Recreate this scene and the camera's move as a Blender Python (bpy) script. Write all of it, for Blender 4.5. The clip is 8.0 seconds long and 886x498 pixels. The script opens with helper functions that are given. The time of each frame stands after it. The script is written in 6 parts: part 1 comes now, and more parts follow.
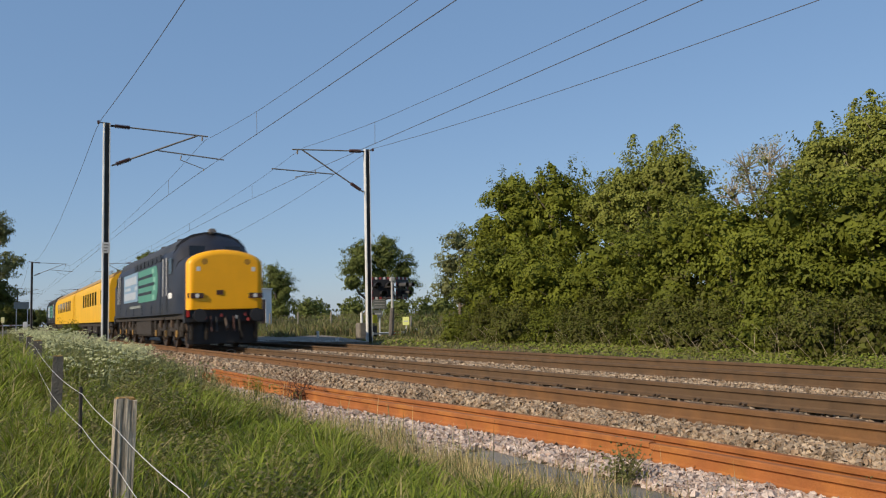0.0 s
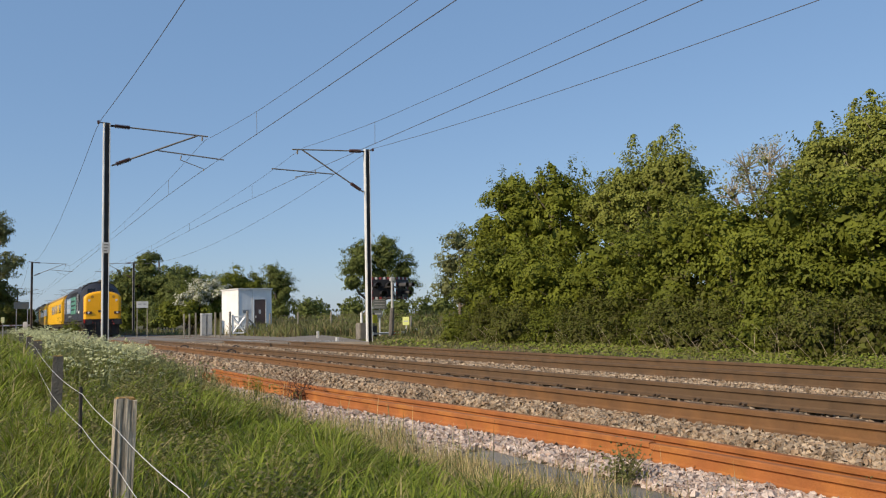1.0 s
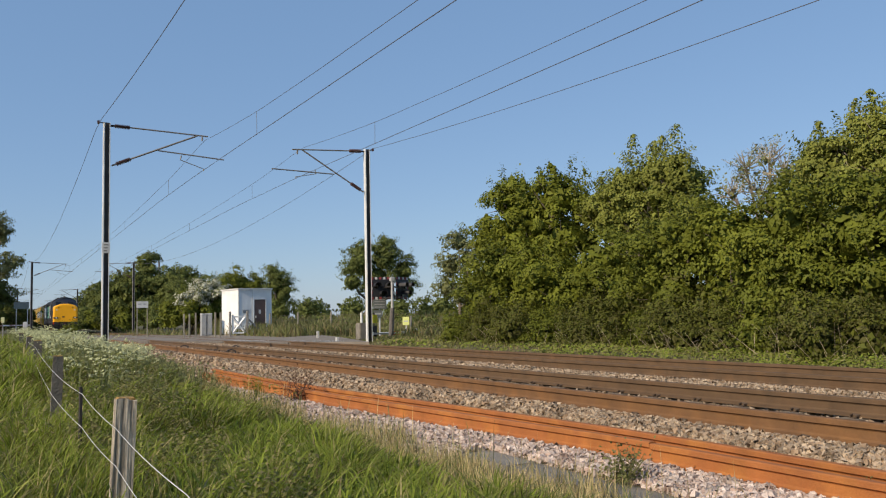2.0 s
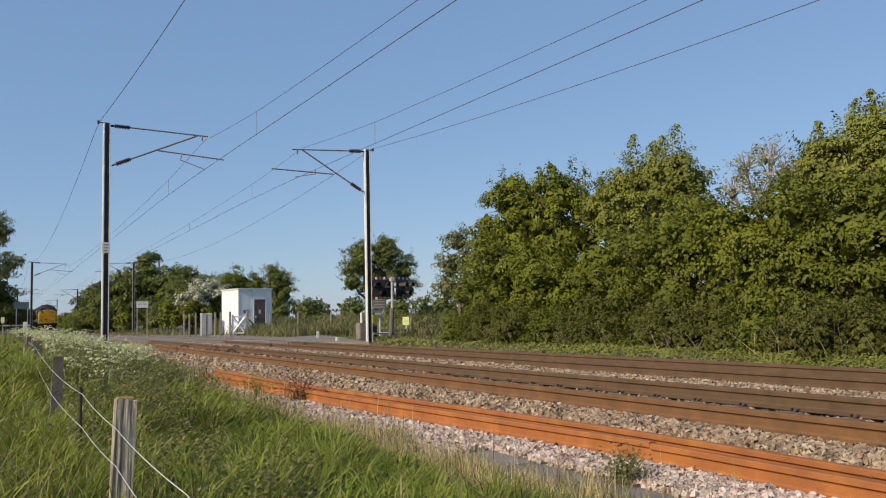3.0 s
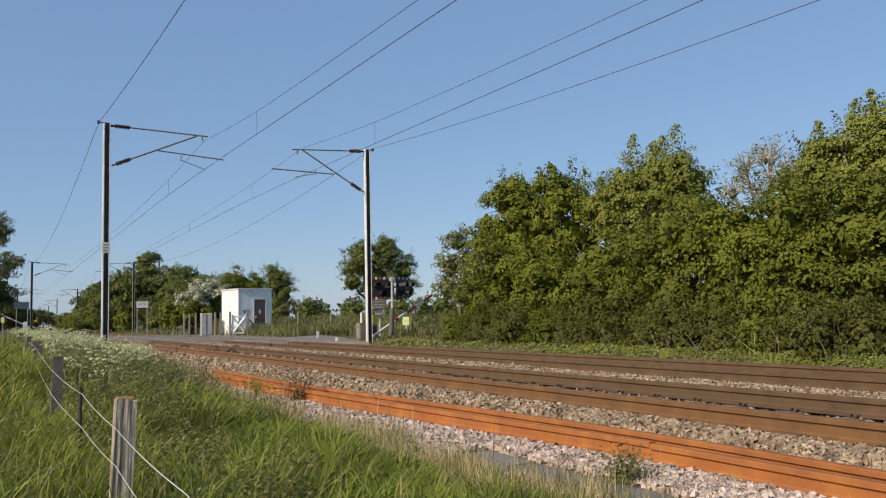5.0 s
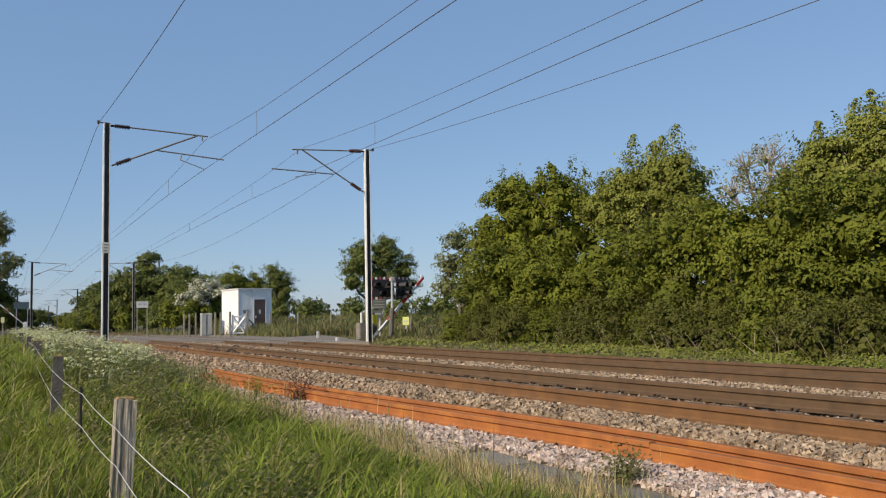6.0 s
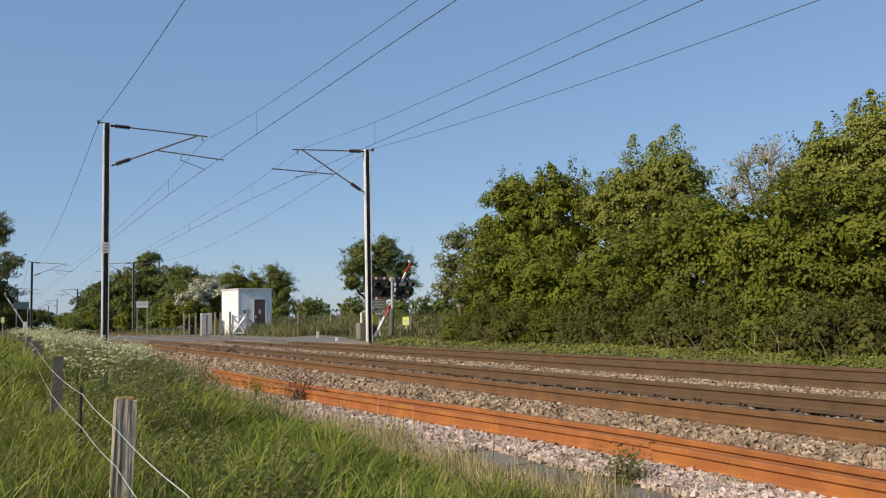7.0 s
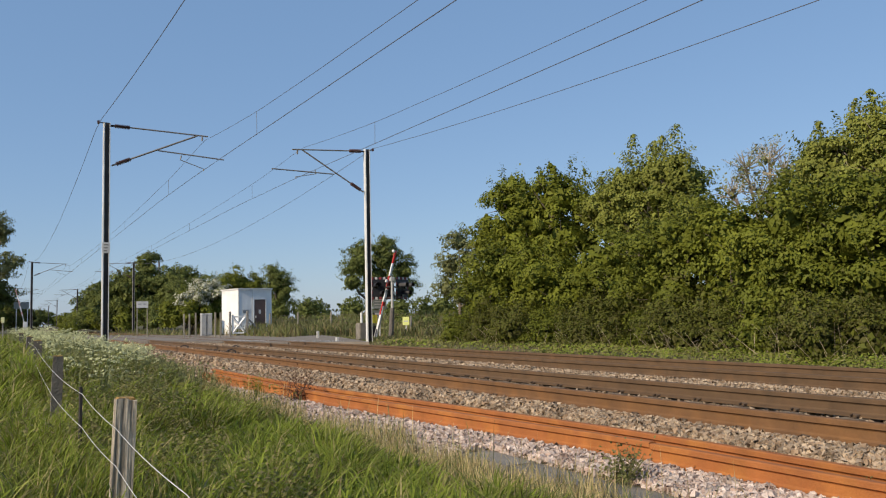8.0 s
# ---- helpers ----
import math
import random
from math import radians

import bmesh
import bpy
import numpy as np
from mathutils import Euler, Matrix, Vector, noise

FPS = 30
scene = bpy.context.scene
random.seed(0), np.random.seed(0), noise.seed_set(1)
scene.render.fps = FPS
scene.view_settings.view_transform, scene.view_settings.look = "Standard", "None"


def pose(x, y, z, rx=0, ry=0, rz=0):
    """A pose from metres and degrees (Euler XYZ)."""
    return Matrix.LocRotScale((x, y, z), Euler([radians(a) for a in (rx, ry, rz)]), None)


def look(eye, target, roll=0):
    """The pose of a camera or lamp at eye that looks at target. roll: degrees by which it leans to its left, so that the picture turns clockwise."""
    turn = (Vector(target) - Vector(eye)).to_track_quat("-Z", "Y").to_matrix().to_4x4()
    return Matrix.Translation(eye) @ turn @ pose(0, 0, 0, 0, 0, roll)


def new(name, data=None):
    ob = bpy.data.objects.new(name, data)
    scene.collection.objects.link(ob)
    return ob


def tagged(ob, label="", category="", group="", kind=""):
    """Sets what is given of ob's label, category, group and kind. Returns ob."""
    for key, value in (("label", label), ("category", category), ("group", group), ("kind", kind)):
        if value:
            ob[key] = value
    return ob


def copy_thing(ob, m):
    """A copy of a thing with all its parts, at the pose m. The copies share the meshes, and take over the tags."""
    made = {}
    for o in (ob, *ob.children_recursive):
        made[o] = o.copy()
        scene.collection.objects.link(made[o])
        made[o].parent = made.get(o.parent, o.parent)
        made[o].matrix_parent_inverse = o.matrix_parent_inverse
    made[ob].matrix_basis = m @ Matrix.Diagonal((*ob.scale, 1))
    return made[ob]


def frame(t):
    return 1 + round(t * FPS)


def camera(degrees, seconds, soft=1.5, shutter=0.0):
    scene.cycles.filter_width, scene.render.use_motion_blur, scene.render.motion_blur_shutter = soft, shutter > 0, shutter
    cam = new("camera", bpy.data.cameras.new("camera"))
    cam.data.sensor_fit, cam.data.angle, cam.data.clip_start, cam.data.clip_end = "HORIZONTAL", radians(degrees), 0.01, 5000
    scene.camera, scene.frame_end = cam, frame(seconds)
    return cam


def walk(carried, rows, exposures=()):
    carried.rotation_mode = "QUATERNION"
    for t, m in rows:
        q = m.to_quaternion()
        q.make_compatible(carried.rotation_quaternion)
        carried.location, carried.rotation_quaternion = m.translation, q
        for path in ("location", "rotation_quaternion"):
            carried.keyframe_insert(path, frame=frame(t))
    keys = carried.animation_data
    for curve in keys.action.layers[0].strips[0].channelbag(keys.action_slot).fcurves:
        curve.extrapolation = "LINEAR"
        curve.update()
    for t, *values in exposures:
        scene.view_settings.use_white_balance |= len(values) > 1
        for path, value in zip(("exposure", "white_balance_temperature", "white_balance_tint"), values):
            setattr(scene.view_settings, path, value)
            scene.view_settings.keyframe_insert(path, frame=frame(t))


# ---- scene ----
# ---- camera ----
EYE = (0.0, 0.0, 0.822)
cam = camera(54.42, 8.0, soft=1.15, shutter=0.25)
AIM = (0.459148, 0.884806, 0.079381)
POSE = look(EYE, [EYE[i] + AIM[i] for i in range(3)], -1.242)
walk(cam, [(0.0, POSE), (8.0, POSE)], exposures=[(0.0, 0.0, 6950, 13), (0.5, 0.05, 6950, 13), (1.2, 0.1, 6950, 13), (8.0, 0.1, 6950, 13)])

# ---- world and sun ----
SUN_EL, SUN_AZ = radians(30), radians(257)   # azimuth clockwise from +y
world = bpy.data.worlds.new("sky")
scene.world = world
world.use_nodes = True
wn = world.node_tree.nodes
sky = wn.new("ShaderNodeTexSky")
sky.sky_type = "NISHITA"
sky.sun_disc = False
sky.sun_elevation, sky.sun_rotation = SUN_EL, SUN_AZ
sky.altitude = 400
sky.air_density, sky.dust_density, sky.ozone_density = 1.0, 0.5, 2.0
wn["Background"].inputs["Strength"].default_value = 0.112
haze = wn.new("ShaderNodeMixRGB")   # evens the clear sky out towards one blue
haze.inputs[0].default_value, haze.inputs[2].default_value = 0.55, (1.56, 3.17, 5.85, 1)
world.node_tree.links.new(sky.outputs[0], haze.inputs[1])
world.node_tree.links.new(haze.outputs[0], wn["Background"].inputs[0])
sun = new("sun", bpy.data.lights.new("sun", "SUN"))
sun.data.energy, sun.data.angle, sun.data.color = 4.3, radians(0.6), (1.0, 0.89, 0.72)
sun.matrix_world = look((0, 0, 60), (-math.sin(SUN_AZ) * math.cos(SUN_EL), -math.cos(SUN_AZ) * math.cos(SUN_EL), 60 - math.sin(SUN_EL)))

# ---- materials ----
def mat(name, base, rough=0.7, metal=0.0, spec=0.5, var=0.25, scale=3.0, bump=0.2, fine=60.0, island=0.0, second=None, mix=0.0, trans=0.0, obj_random=0.0):
    """A surface with colour that drifts at two scales, fine relief and, where asked, a spread over its loose pieces."""
    m = bpy.data.materials.new(name)
    m.use_nodes = True
    nt = m.node_tree
    N, L = nt.nodes, nt.links
    bsdf = N["Principled BSDF"]
    tc = N.new("ShaderNodeTexCoord")
    big = N.new("ShaderNodeTexNoise")
    big.inputs["Scale"].default_value, big.inputs["Detail"].default_value = scale, 5.0
    small = N.new("ShaderNodeTexNoise")
    small.inputs["Scale"].default_value, small.inputs["Detail"].default_value = fine, 3.0
    L.new(tc.outputs["Object"], big.inputs["Vector"])
    L.new(tc.outputs["Object"], small.inputs["Vector"])
    add = N.new("ShaderNodeMath")
    add.operation = "MULTIPLY_ADD"
    add.inputs[1].default_value = 0.4
    L.new(small.outputs["Fac"], add.inputs[0])
    L.new(big.outputs["Fac"], add.inputs[2])
    ramp = N.new("ShaderNodeMapRange")
    ramp.inputs["From Min"].default_value, ramp.inputs["From Max"].default_value = 0.45, 0.95
    ramp.inputs["To Min"].default_value, ramp.inputs["To Max"].default_value = 1.0 - var, 1.0 + var
    L.new(add.outputs[0], ramp.inputs["Value"])
    value = ramp.outputs["Result"]
    for on, kind, out in ((island, "ShaderNodeNewGeometry", "Random Per Island"), (obj_random, "ShaderNodeObjectInfo", "Random")):
        if on:
            g = N.new(kind)
            r2 = N.new("ShaderNodeMapRange")
            r2.inputs["To Min"].default_value, r2.inputs["To Max"].default_value = 1.0 - on, 1.0 + on
            L.new(g.outputs[out], r2.inputs["Value"])
            mul = N.new("ShaderNodeMath")
            mul.operation = "MULTIPLY"
            L.new(value, mul.inputs[0])
            L.new(r2.outputs["Result"], mul.inputs[1])
            value = mul.outputs[0]
    colour = None
    if second is not None:
        mixer = N.new("ShaderNodeMixRGB")
        mixer.inputs[1].default_value, mixer.inputs[2].default_value = (*base, 1), (*second, 1)
        if island or obj_random:
            src = N.new("ShaderNodeNewGeometry" if island else "ShaderNodeObjectInfo")
            fac = src.outputs["Random Per Island" if island else "Random"]
            wn2 = N.new("ShaderNodeTexWhiteNoise")
            wn2.noise_dimensions = "1D"
            L.new(fac, wn2.inputs["W"])
            fac = wn2.outputs["Value"]
        else:
            n3 = N.new("ShaderNodeTexNoise")
            n3.inputs["Scale"].default_value, n3.inputs["Detail"].default_value = scale * 0.6, 6.0
            L.new(tc.outputs["Object"], n3.inputs["Vector"])
            fac = n3.outputs["Fac"]
        mr = N.new("ShaderNodeMapRange")
        lo = 0.5 - mix * 0.5 if not (island or obj_random) else 1 - mix
        mr.inputs["From Min"].default_value, mr.inputs["From Max"].default_value = (lo, lo + 0.25) if not (island or obj_random) else (lo - 0.15, lo + 0.15)
        L.new(fac, mr.inputs["Value"])
        L.new(mr.outputs["Result"], mixer.inputs[0])
        colour = mixer.outputs[0]
    vm = N.new("ShaderNodeVectorMath")
    vm.operation = "SCALE"
    if colour is not None:
        L.new(colour, vm.inputs[0])
    else:
        vm.inputs[0].default_value = base
    L.new(value, vm.inputs["Scale"])
    L.new(vm.outputs[0], bsdf.inputs["Base Color"])
    bsdf.inputs["Specular IOR Level"].default_value = spec
    bsdf.inputs["Roughness"].default_value, bsdf.inputs["Metallic"].default_value = rough, metal
    if bump:
        b = N.new("ShaderNodeBump")
        b.inputs["Strength"].default_value, b.inputs["Distance"].default_value = bump, 0.02
        L.new(small.outputs["Fac"], b.inputs["Height"])
        L.new(b.outputs[0], bsdf.inputs["Normal"])
    if trans:
        t = N.new("ShaderNodeBsdfTranslucent")
        L.new(vm.outputs[0], t.inputs["Color"])
        mx = N.new("ShaderNodeMixShader")
        mx.inputs[0].default_value = trans
        L.new(bsdf.outputs[0], mx.inputs[1])
        L.new(t.outputs[0], mx.inputs[2])
        L.new(mx.outputs[0], N["Material Output"].inputs["Surface"])
    return m


M_SOIL = mat("meadow_soil", (0.075, 0.085, 0.03), 0.95, var=0.4, scale=0.8, bump=0.8, fine=12, second=(0.11, 0.09, 0.045), mix=0.45)
M_STONE = mat("ballast_stone", (0.385, 0.295, 0.205), 0.9, var=0.3, scale=4, bump=0.6, fine=90, island=0.35, second=(0.27, 0.185, 0.115), mix=0.4)
M_CESS = mat("clean_pale_stone", (0.52, 0.425, 0.365), 0.9, var=0.28, scale=4, bump=0.6, fine=90, island=0.3, second=(0.40, 0.29, 0.235), mix=0.35)
M_RAIL = mat("rail_rust", (0.122, 0.064, 0.027), 0.8, var=0.25, scale=5, bump=0.3, fine=80, second=(0.100, 0.058, 0.028), mix=0.5)
M_RAILNEAR = mat("warm_rail_rust", (0.190, 0.088, 0.028), 0.8, var=0.22, scale=5, bump=0.3, fine=80, second=(0.15, 0.073, 0.028), mix=0.5)
M_RAILTOP = mat("rail_running_face", (0.17, 0.14, 0.11), 0.38, metal=0.6, var=0.2, scale=6, bump=0.05)
M_NEWRUST = mat("fresh_orange_rust", (0.405, 0.157, 0.033), 0.8, var=0.22, scale=4, bump=0.25, fine=70, second=(0.31, 0.106, 0.028), mix=0.45)
M_CONC = mat("sleeper_concrete", (0.19, 0.15, 0.105), 0.9, var=0.25, scale=5, bump=0.4, fine=80, obj_random=0.15)
M_CLIP = mat("rail_clip_steel", (0.10, 0.07, 0.048), 0.7, metal=0.4, var=0.3)
M_TROUGH = mat("trough_concrete", (0.20, 0.18, 0.15), 0.95, var=0.3, scale=4, bump=0.5, obj_random=0.12)
M_ROAD = mat("asphalt_pale", (0.205, 0.175, 0.14), 0.9, var=0.2, scale=1.2, bump=0.5, fine=60)
M_GALV = mat("galvanised_steel", (0.74, 0.73, 0.70), 0.55, metal=0.1, var=0.12, scale=3, bump=0.08)
M_DARKSTEEL = mat("dark_mast_steel", (0.045, 0.038, 0.034), 0.7, metal=0.3, var=0.3, scale=3, bump=0.15)
M_TUBE = mat("dull_cantilever_tube", (0.22, 0.20, 0.18), 0.6, metal=0.2, var=0.2)
M_COACHROOF = mat("ochre_coach_roof", (0.34, 0.22, 0.09), 0.7, var=0.25, scale=1.5, bump=0.1)
M_PASTURE = mat("rough_pasture_grass", (0.15, 0.165, 0.05), 0.8, var=0.3, scale=0.4, bump=0, island=0.35, second=(0.24, 0.19, 0.09), mix=0.3, trans=0.25)
M_BROWN = mat("brown_insulator", (0.075, 0.032, 0.022), 0.35, var=0.2)
M_WIRE = mat("copper_wire_dull", (0.12, 0.11, 0.105), 0.6, metal=0.5, var=0.1, bump=0)
M_WHITE = mat("white_paint", (0.80, 0.80, 0.78), 0.55, var=0.06, scale=2, bump=0.05)
M_PLATE = mat("enamel_plate_grey", (0.62, 0.61, 0.58), 0.5, var=0.1, bump=0.03)
M_BLACK = mat("black_paint", (0.018, 0.018, 0.02), 0.55, var=0.2, bump=0.05)
M_BLUE = mat("dark_blue_coachwork", (0.012, 0.015, 0.028), 0.5, var=0.3, scale=1.2, bump=0.06, second=(0.028, 0.027, 0.030), mix=0.3)
M_ROOF = mat("sooty_roof", (0.035, 0.037, 0.042), 0.65, var=0.3, scale=1.5, bump=0.15)
M_YEL = mat("warning_yellow", (0.94, 0.43, 0.004), 0.42, var=0.07, scale=1.4, bump=0.03)
M_COACH = mat("coach_yellow", (0.76, 0.42, 0.010), 0.42, var=0.10, scale=0.9, bump=0.04)
M_UNDER = mat("brake_dust_grime", (0.032, 0.025, 0.02), 0.85, var=0.35, scale=2.5, bump=0.4)
M_WHEEL = mat("wheel_steel", (0.085, 0.06, 0.045), 0.6, metal=0.4, var=0.3)
M_RIMRED = mat("faded_rim_red", (0.30, 0.055, 0.05), 0.6, var=0.2)
M_RED = mat("red_paint", (0.52, 0.03, 0.02), 0.5, var=0.1, bump=0.03)
M_GLASS = mat("dark_window_glass", (0.012, 0.014, 0.016), 0.08, var=0.05, bump=0)
M_TEAL = mat("green_livery_panel", (0.07, 0.26, 0.185), 0.4, var=0.08, bump=0.02)
M_PALEBLUE = mat("pale_blue_livery_panel", (0.20, 0.32, 0.44), 0.4, var=0.1, bump=0.02)
M_CABINET = mat("cabinet_grey_paint", (0.34, 0.35, 0.35), 0.6, var=0.12)
M_NOTICE = mat("dull_grey_notice", (0.22, 0.24, 0.22), 0.6, var=0.12)
M_PALEMARK = mat("pale_livery_lettering", (0.42, 0.47, 0.53), 0.45, var=0.12, bump=0.02)
M_PALEGREEN = mat("pale_green_livery", (0.22, 0.46, 0.35), 0.4, var=0.1, bump=0.02)
M_HORN = mat("ochre_horn_grille", (0.42, 0.20, 0.02), 0.6, var=0.25, scale=12)
M_AXLE = mat("ochre_axle_cover", (0.30, 0.17, 0.04), 0.6, var=0.3, scale=8)
M_GRIME = mat("brown_brake_dust", (0.085, 0.058, 0.04), 0.9, var=0.45, scale=3, bump=0.5)
M_LAMP = mat("lamp_lens", (0.75, 0.72, 0.65), 0.15, var=0.05, bump=0)
M_GRASS = mat("green_grass", (0.195, 0.238, 0.032), 0.7, spec=0.25, var=0.45, scale=0.9, bump=0, island=0.5, second=(0.34, 0.28, 0.13), mix=0.2, trans=0.35)
M_TUFT = mat("lime_grass_tufts", (0.20, 0.255, 0.032), 0.65, spec=0.3, var=0.25, scale=1.5, bump=0, island=0.3, trans=0.35)
M_DRY = mat("dry_straw_grass", (0.52, 0.41, 0.20), 0.8, var=0.2, scale=1.5, bump=0, island=0.35, second=(0.14, 0.18, 0.05), mix=0.3, trans=0.25)
M_UMBEL = mat("white_umbel_flowers", (0.50, 0.515, 0.28), 0.8, var=0.12, scale=2, bump=0, island=0.2, trans=0.25)
M_WOOD = mat("weathered_fence_wood", (0.30, 0.275, 0.24), 0.9, var=0.35, scale=6, bump=0.6, fine=50)
M_DARKWOOD = mat("dark_wood", (0.13, 0.115, 0.10), 0.9, var=0.35, scale=8, bump=0.6, fine=50)
M_TWIG = mat("pale_dead_stalks", (0.36, 0.30, 0.20), 0.9, var=0.25, bump=0.1, island=0.3)
M_BARK = mat("grey_bark", (0.16, 0.13, 0.10), 0.95, var=0.35, scale=5, bump=0.8, fine=30)


def leafy(name, base, second, mix=0.4):
    return mat(name, base, 0.6, spec=0.14, var=0.2, scale=0.9, bump=0, island=0.16, second=second, mix=mix, trans=0.25)


M_LEAF = [leafy("lime_green_leaves", (0.180, 0.202, 0.026), (0.150, 0.170, 0.023)),
          leafy("mid_green_leaves", (0.148, 0.168, 0.023), (0.122, 0.142, 0.021)),
          leafy("dark_green_leaves", (0.112, 0.126, 0.022), (0.105, 0.102, 0.030)),
          leafy("grey_green_leaves", (0.22, 0.235, 0.10), (0.17, 0.18, 0.07)),
          leafy("far_tree_leaves", (0.155, 0.182, 0.050), (0.118, 0.142, 0.040)),
          leafy("pale_spring_leaves", (0.225, 0.245, 0.052), (0.185, 0.200, 0.042))]
M_VERGE = leafy("bright_verge_leaves", (0.19, 0.24, 0.035), (0.25, 0.235, 0.085), 0.4)
M_MAY = leafy("white_may_blossom", (0.62, 0.61, 0.50), (0.16, 0.19, 0.06), 0.36)


# ---- mesh helpers ----
def part(name, bm, material, parent=None, label=""):
    me = bpy.data.meshes.new(name)
    bm.to_mesh(me)
    bm.free()
    me.materials.append(material)
    ob = new(name, me)
    ob.parent = parent
    return tagged(ob, label) if label else ob


def raw(name, verts, faces, material, parent=None, smooth=False):
    me = bpy.data.meshes.new(name)
    me.from_pydata(verts, [], faces)
    me.materials.append(material)
    if smooth:
        me.polygons.foreach_set("use_smooth", [True] * len(me.polygons))
    ob = new(name, me)
    ob.parent = parent
    return ob


def shared(name, me, parent, m):
    ob = new(name, me)
    ob.parent = parent
    ob.matrix_basis = m
    return ob


def quads(name, co, nper, material, parent=None):
    """Many small loose polygons of nper corners each, from an array (n * nper, 3)."""
    n = len(co) // nper
    me = bpy.data.meshes.new(name)
    me.vertices.add(len(co))
    me.vertices.foreach_set("co", np.ascontiguousarray(co, dtype=np.float32).ravel())
    me.loops.add(len(co))
    me.loops.foreach_set("vertex_index", np.arange(len(co), dtype=np.int32))
    me.polygons.add(n)
    me.polygons.foreach_set("loop_start", np.arange(0, len(co), nper, dtype=np.int32))
    me.update(calc_edges=True)
    me.materials.append(material)
    ob = new(name, me)
    ob.parent = parent
    return ob


def thing(name, m, label, category, group="", kind=""):
    ob = new(name)
    ob.empty_display_size = 0.2
    ob.matrix_basis = m
    return tagged(ob, label, category, group, kind)


def box(bm, x0, x1, y0, y1, z0, z1, bev=0.0):
    r = bmesh.ops.create_cube(bm, size=1, matrix=Matrix.Translation(((x0 + x1) / 2, (y0 + y1) / 2, (z0 + z1) / 2)) @ Matrix.Diagonal((x1 - x0, y1 - y0, z1 - z0, 1)))
    if bev:
        es = list({e for v in r["verts"] for e in v.link_edges})
        bmesh.ops.bevel(bm, geom=es, offset=bev, segments=2, affect="EDGES")
    return bm


def boxed(*a):
    return box(bmesh.new(), *a)


def rod(bm, a, b, r0, r1=None, seg=8):
    a, b = Vector(a), Vector(b)
    d = b - a
    m = Matrix.Translation((a + b) / 2) @ d.to_track_quat("Z", "Y").to_matrix().to_4x4()
    bmesh.ops.create_cone(bm, cap_ends=True, segments=seg, radius1=r0, radius2=r0 if r1 is None else r1, depth=d.length, matrix=m)
    return bm


def rods(*a, **k):
    return rod(bmesh.new(), *a, **k)


def extrude_y(name, section, ys, material, parent=None, smooth=False, shift=None):
    """A section of (x, z) points swept along y; shift gives the offset in x at each y."""
    n, v, f = len(section), [], []
    for y in ys:
        s = shift(y) if shift else 0.0
        v += [(x + s, y, z) for x, z in section]
    for i in range(len(ys) - 1):
        for j in range(n):
            k = (j + 1) % n
            f.append((i * n + j, i * n + k, (i + 1) * n + k, (i + 1) * n + j))
    f += [tuple(range(n)), tuple(reversed(range((len(ys) - 1) * n, len(ys) * n)))]
    return raw(name, v, f, material, parent, smooth)


def smooth01(a, b, x):
    t = min(1.0, max(0.0, (x - a) / (b - a)))
    return t * t * (3 - 2 * t)


# ---- plan ----
R1, R2, R3, R4 = 5.645, 7.11, 9.22, 10.69      # rail centres across the line
C1, C2 = (R1 + R2) / 2, (R3 + R4) / 2
FAR = 420.0


def bend(y):
    """The line is straight, then eases to the right far away."""
    return max(0.0, y - 150.0) ** 2 / 12000.0


LONG = [-12, 60, 150] + [165 + 15 * k for k in range(18)]


def ground_z(x, y):
    bank = -0.50 + 0.38 * smooth01(7, 18, y) * (1 - 0.75 * smooth01(1.6, 3.0, x)) + 0.05 * noise.noise((x * 0.5, y * 0.5, 0))
    z = bank * (1 - smooth01(3.1, 3.7, x)) + -0.46 * smooth01(3.1, 3.7, x)
    far = -0.06 + 0.20 * smooth01(13, 30, x) + 0.05 * noise.noise((x * 0.3, y * 0.3, 4))
    return z + (far + 0.46) * smooth01(11.9, 13.2, x)


def build_ground():
    xs = np.unique(np.concatenate([np.linspace(-6, 22, 113), np.linspace(-60, -6, 28), np.linspace(22, 90, 30), [-2500, -1200, -600, -250, -120, 150, 300, 700, 1400, 2500]]))
    ys = np.unique(np.concatenate([np.linspace(-6, 40, 116), np.linspace(40, 130, 60), [-2500, -1000, -400, -100, -30, 180, 260, 420, 700, 1200, 2500]]))
    v = [(x, y, ground_z(x, y)) for y in ys for x in xs]
    n = len(xs)
    f = [(j * n + i, j * n + i + 1, (j + 1) * n + i + 1, (j + 1) * n + i) for j in range(len(ys) - 1) for i in range(n - 1)]
    g = raw("ground", v, f, M_SOIL, smooth=True)
    tagged(g, "grassy meadow and railway verge soil", "ground", kind="structure")


build_ground()


# ---- railway ----
def spare_x(which, y):
    """Where the two spare rails lie: they run with the line, then drift towards the bank."""
    if which == 0:
        return float(np.interp(y, [-4, 3.6, 5.0, 6.0, 8.2, 11.3, 16.9, 19], [4.66, 4.65, 4.64, 4.59, 4.38, 4.13, 3.86, 3.80]))
    return float(np.interp(y, [-4, 3.6, 5.0, 6.2, 8.9, 12.1, 14.9, 19.5], [4.92, 4.925, 4.945, 4.93, 4.74, 4.45, 4.32, 4.28]))


def ballast_z(x):
    pts = [(3.55, -0.42), (3.75, -0.375), (4.1, -0.362), (4.6, -0.352), (4.98, -0.31), (5.14, -0.195), (5.3, -0.185), (5.52, -0.18), (5.62, -0.215), (7.0, -0.215), (7.25, -0.205), (7.7, -0.155), (8.7, -0.145), (9.1, -0.185), (11.1, -0.185), (11.6, -0.2), (12.5, -0.44)]
    return float(np.interp(x, [p[0] for p in pts], [p[1] for p in pts]))


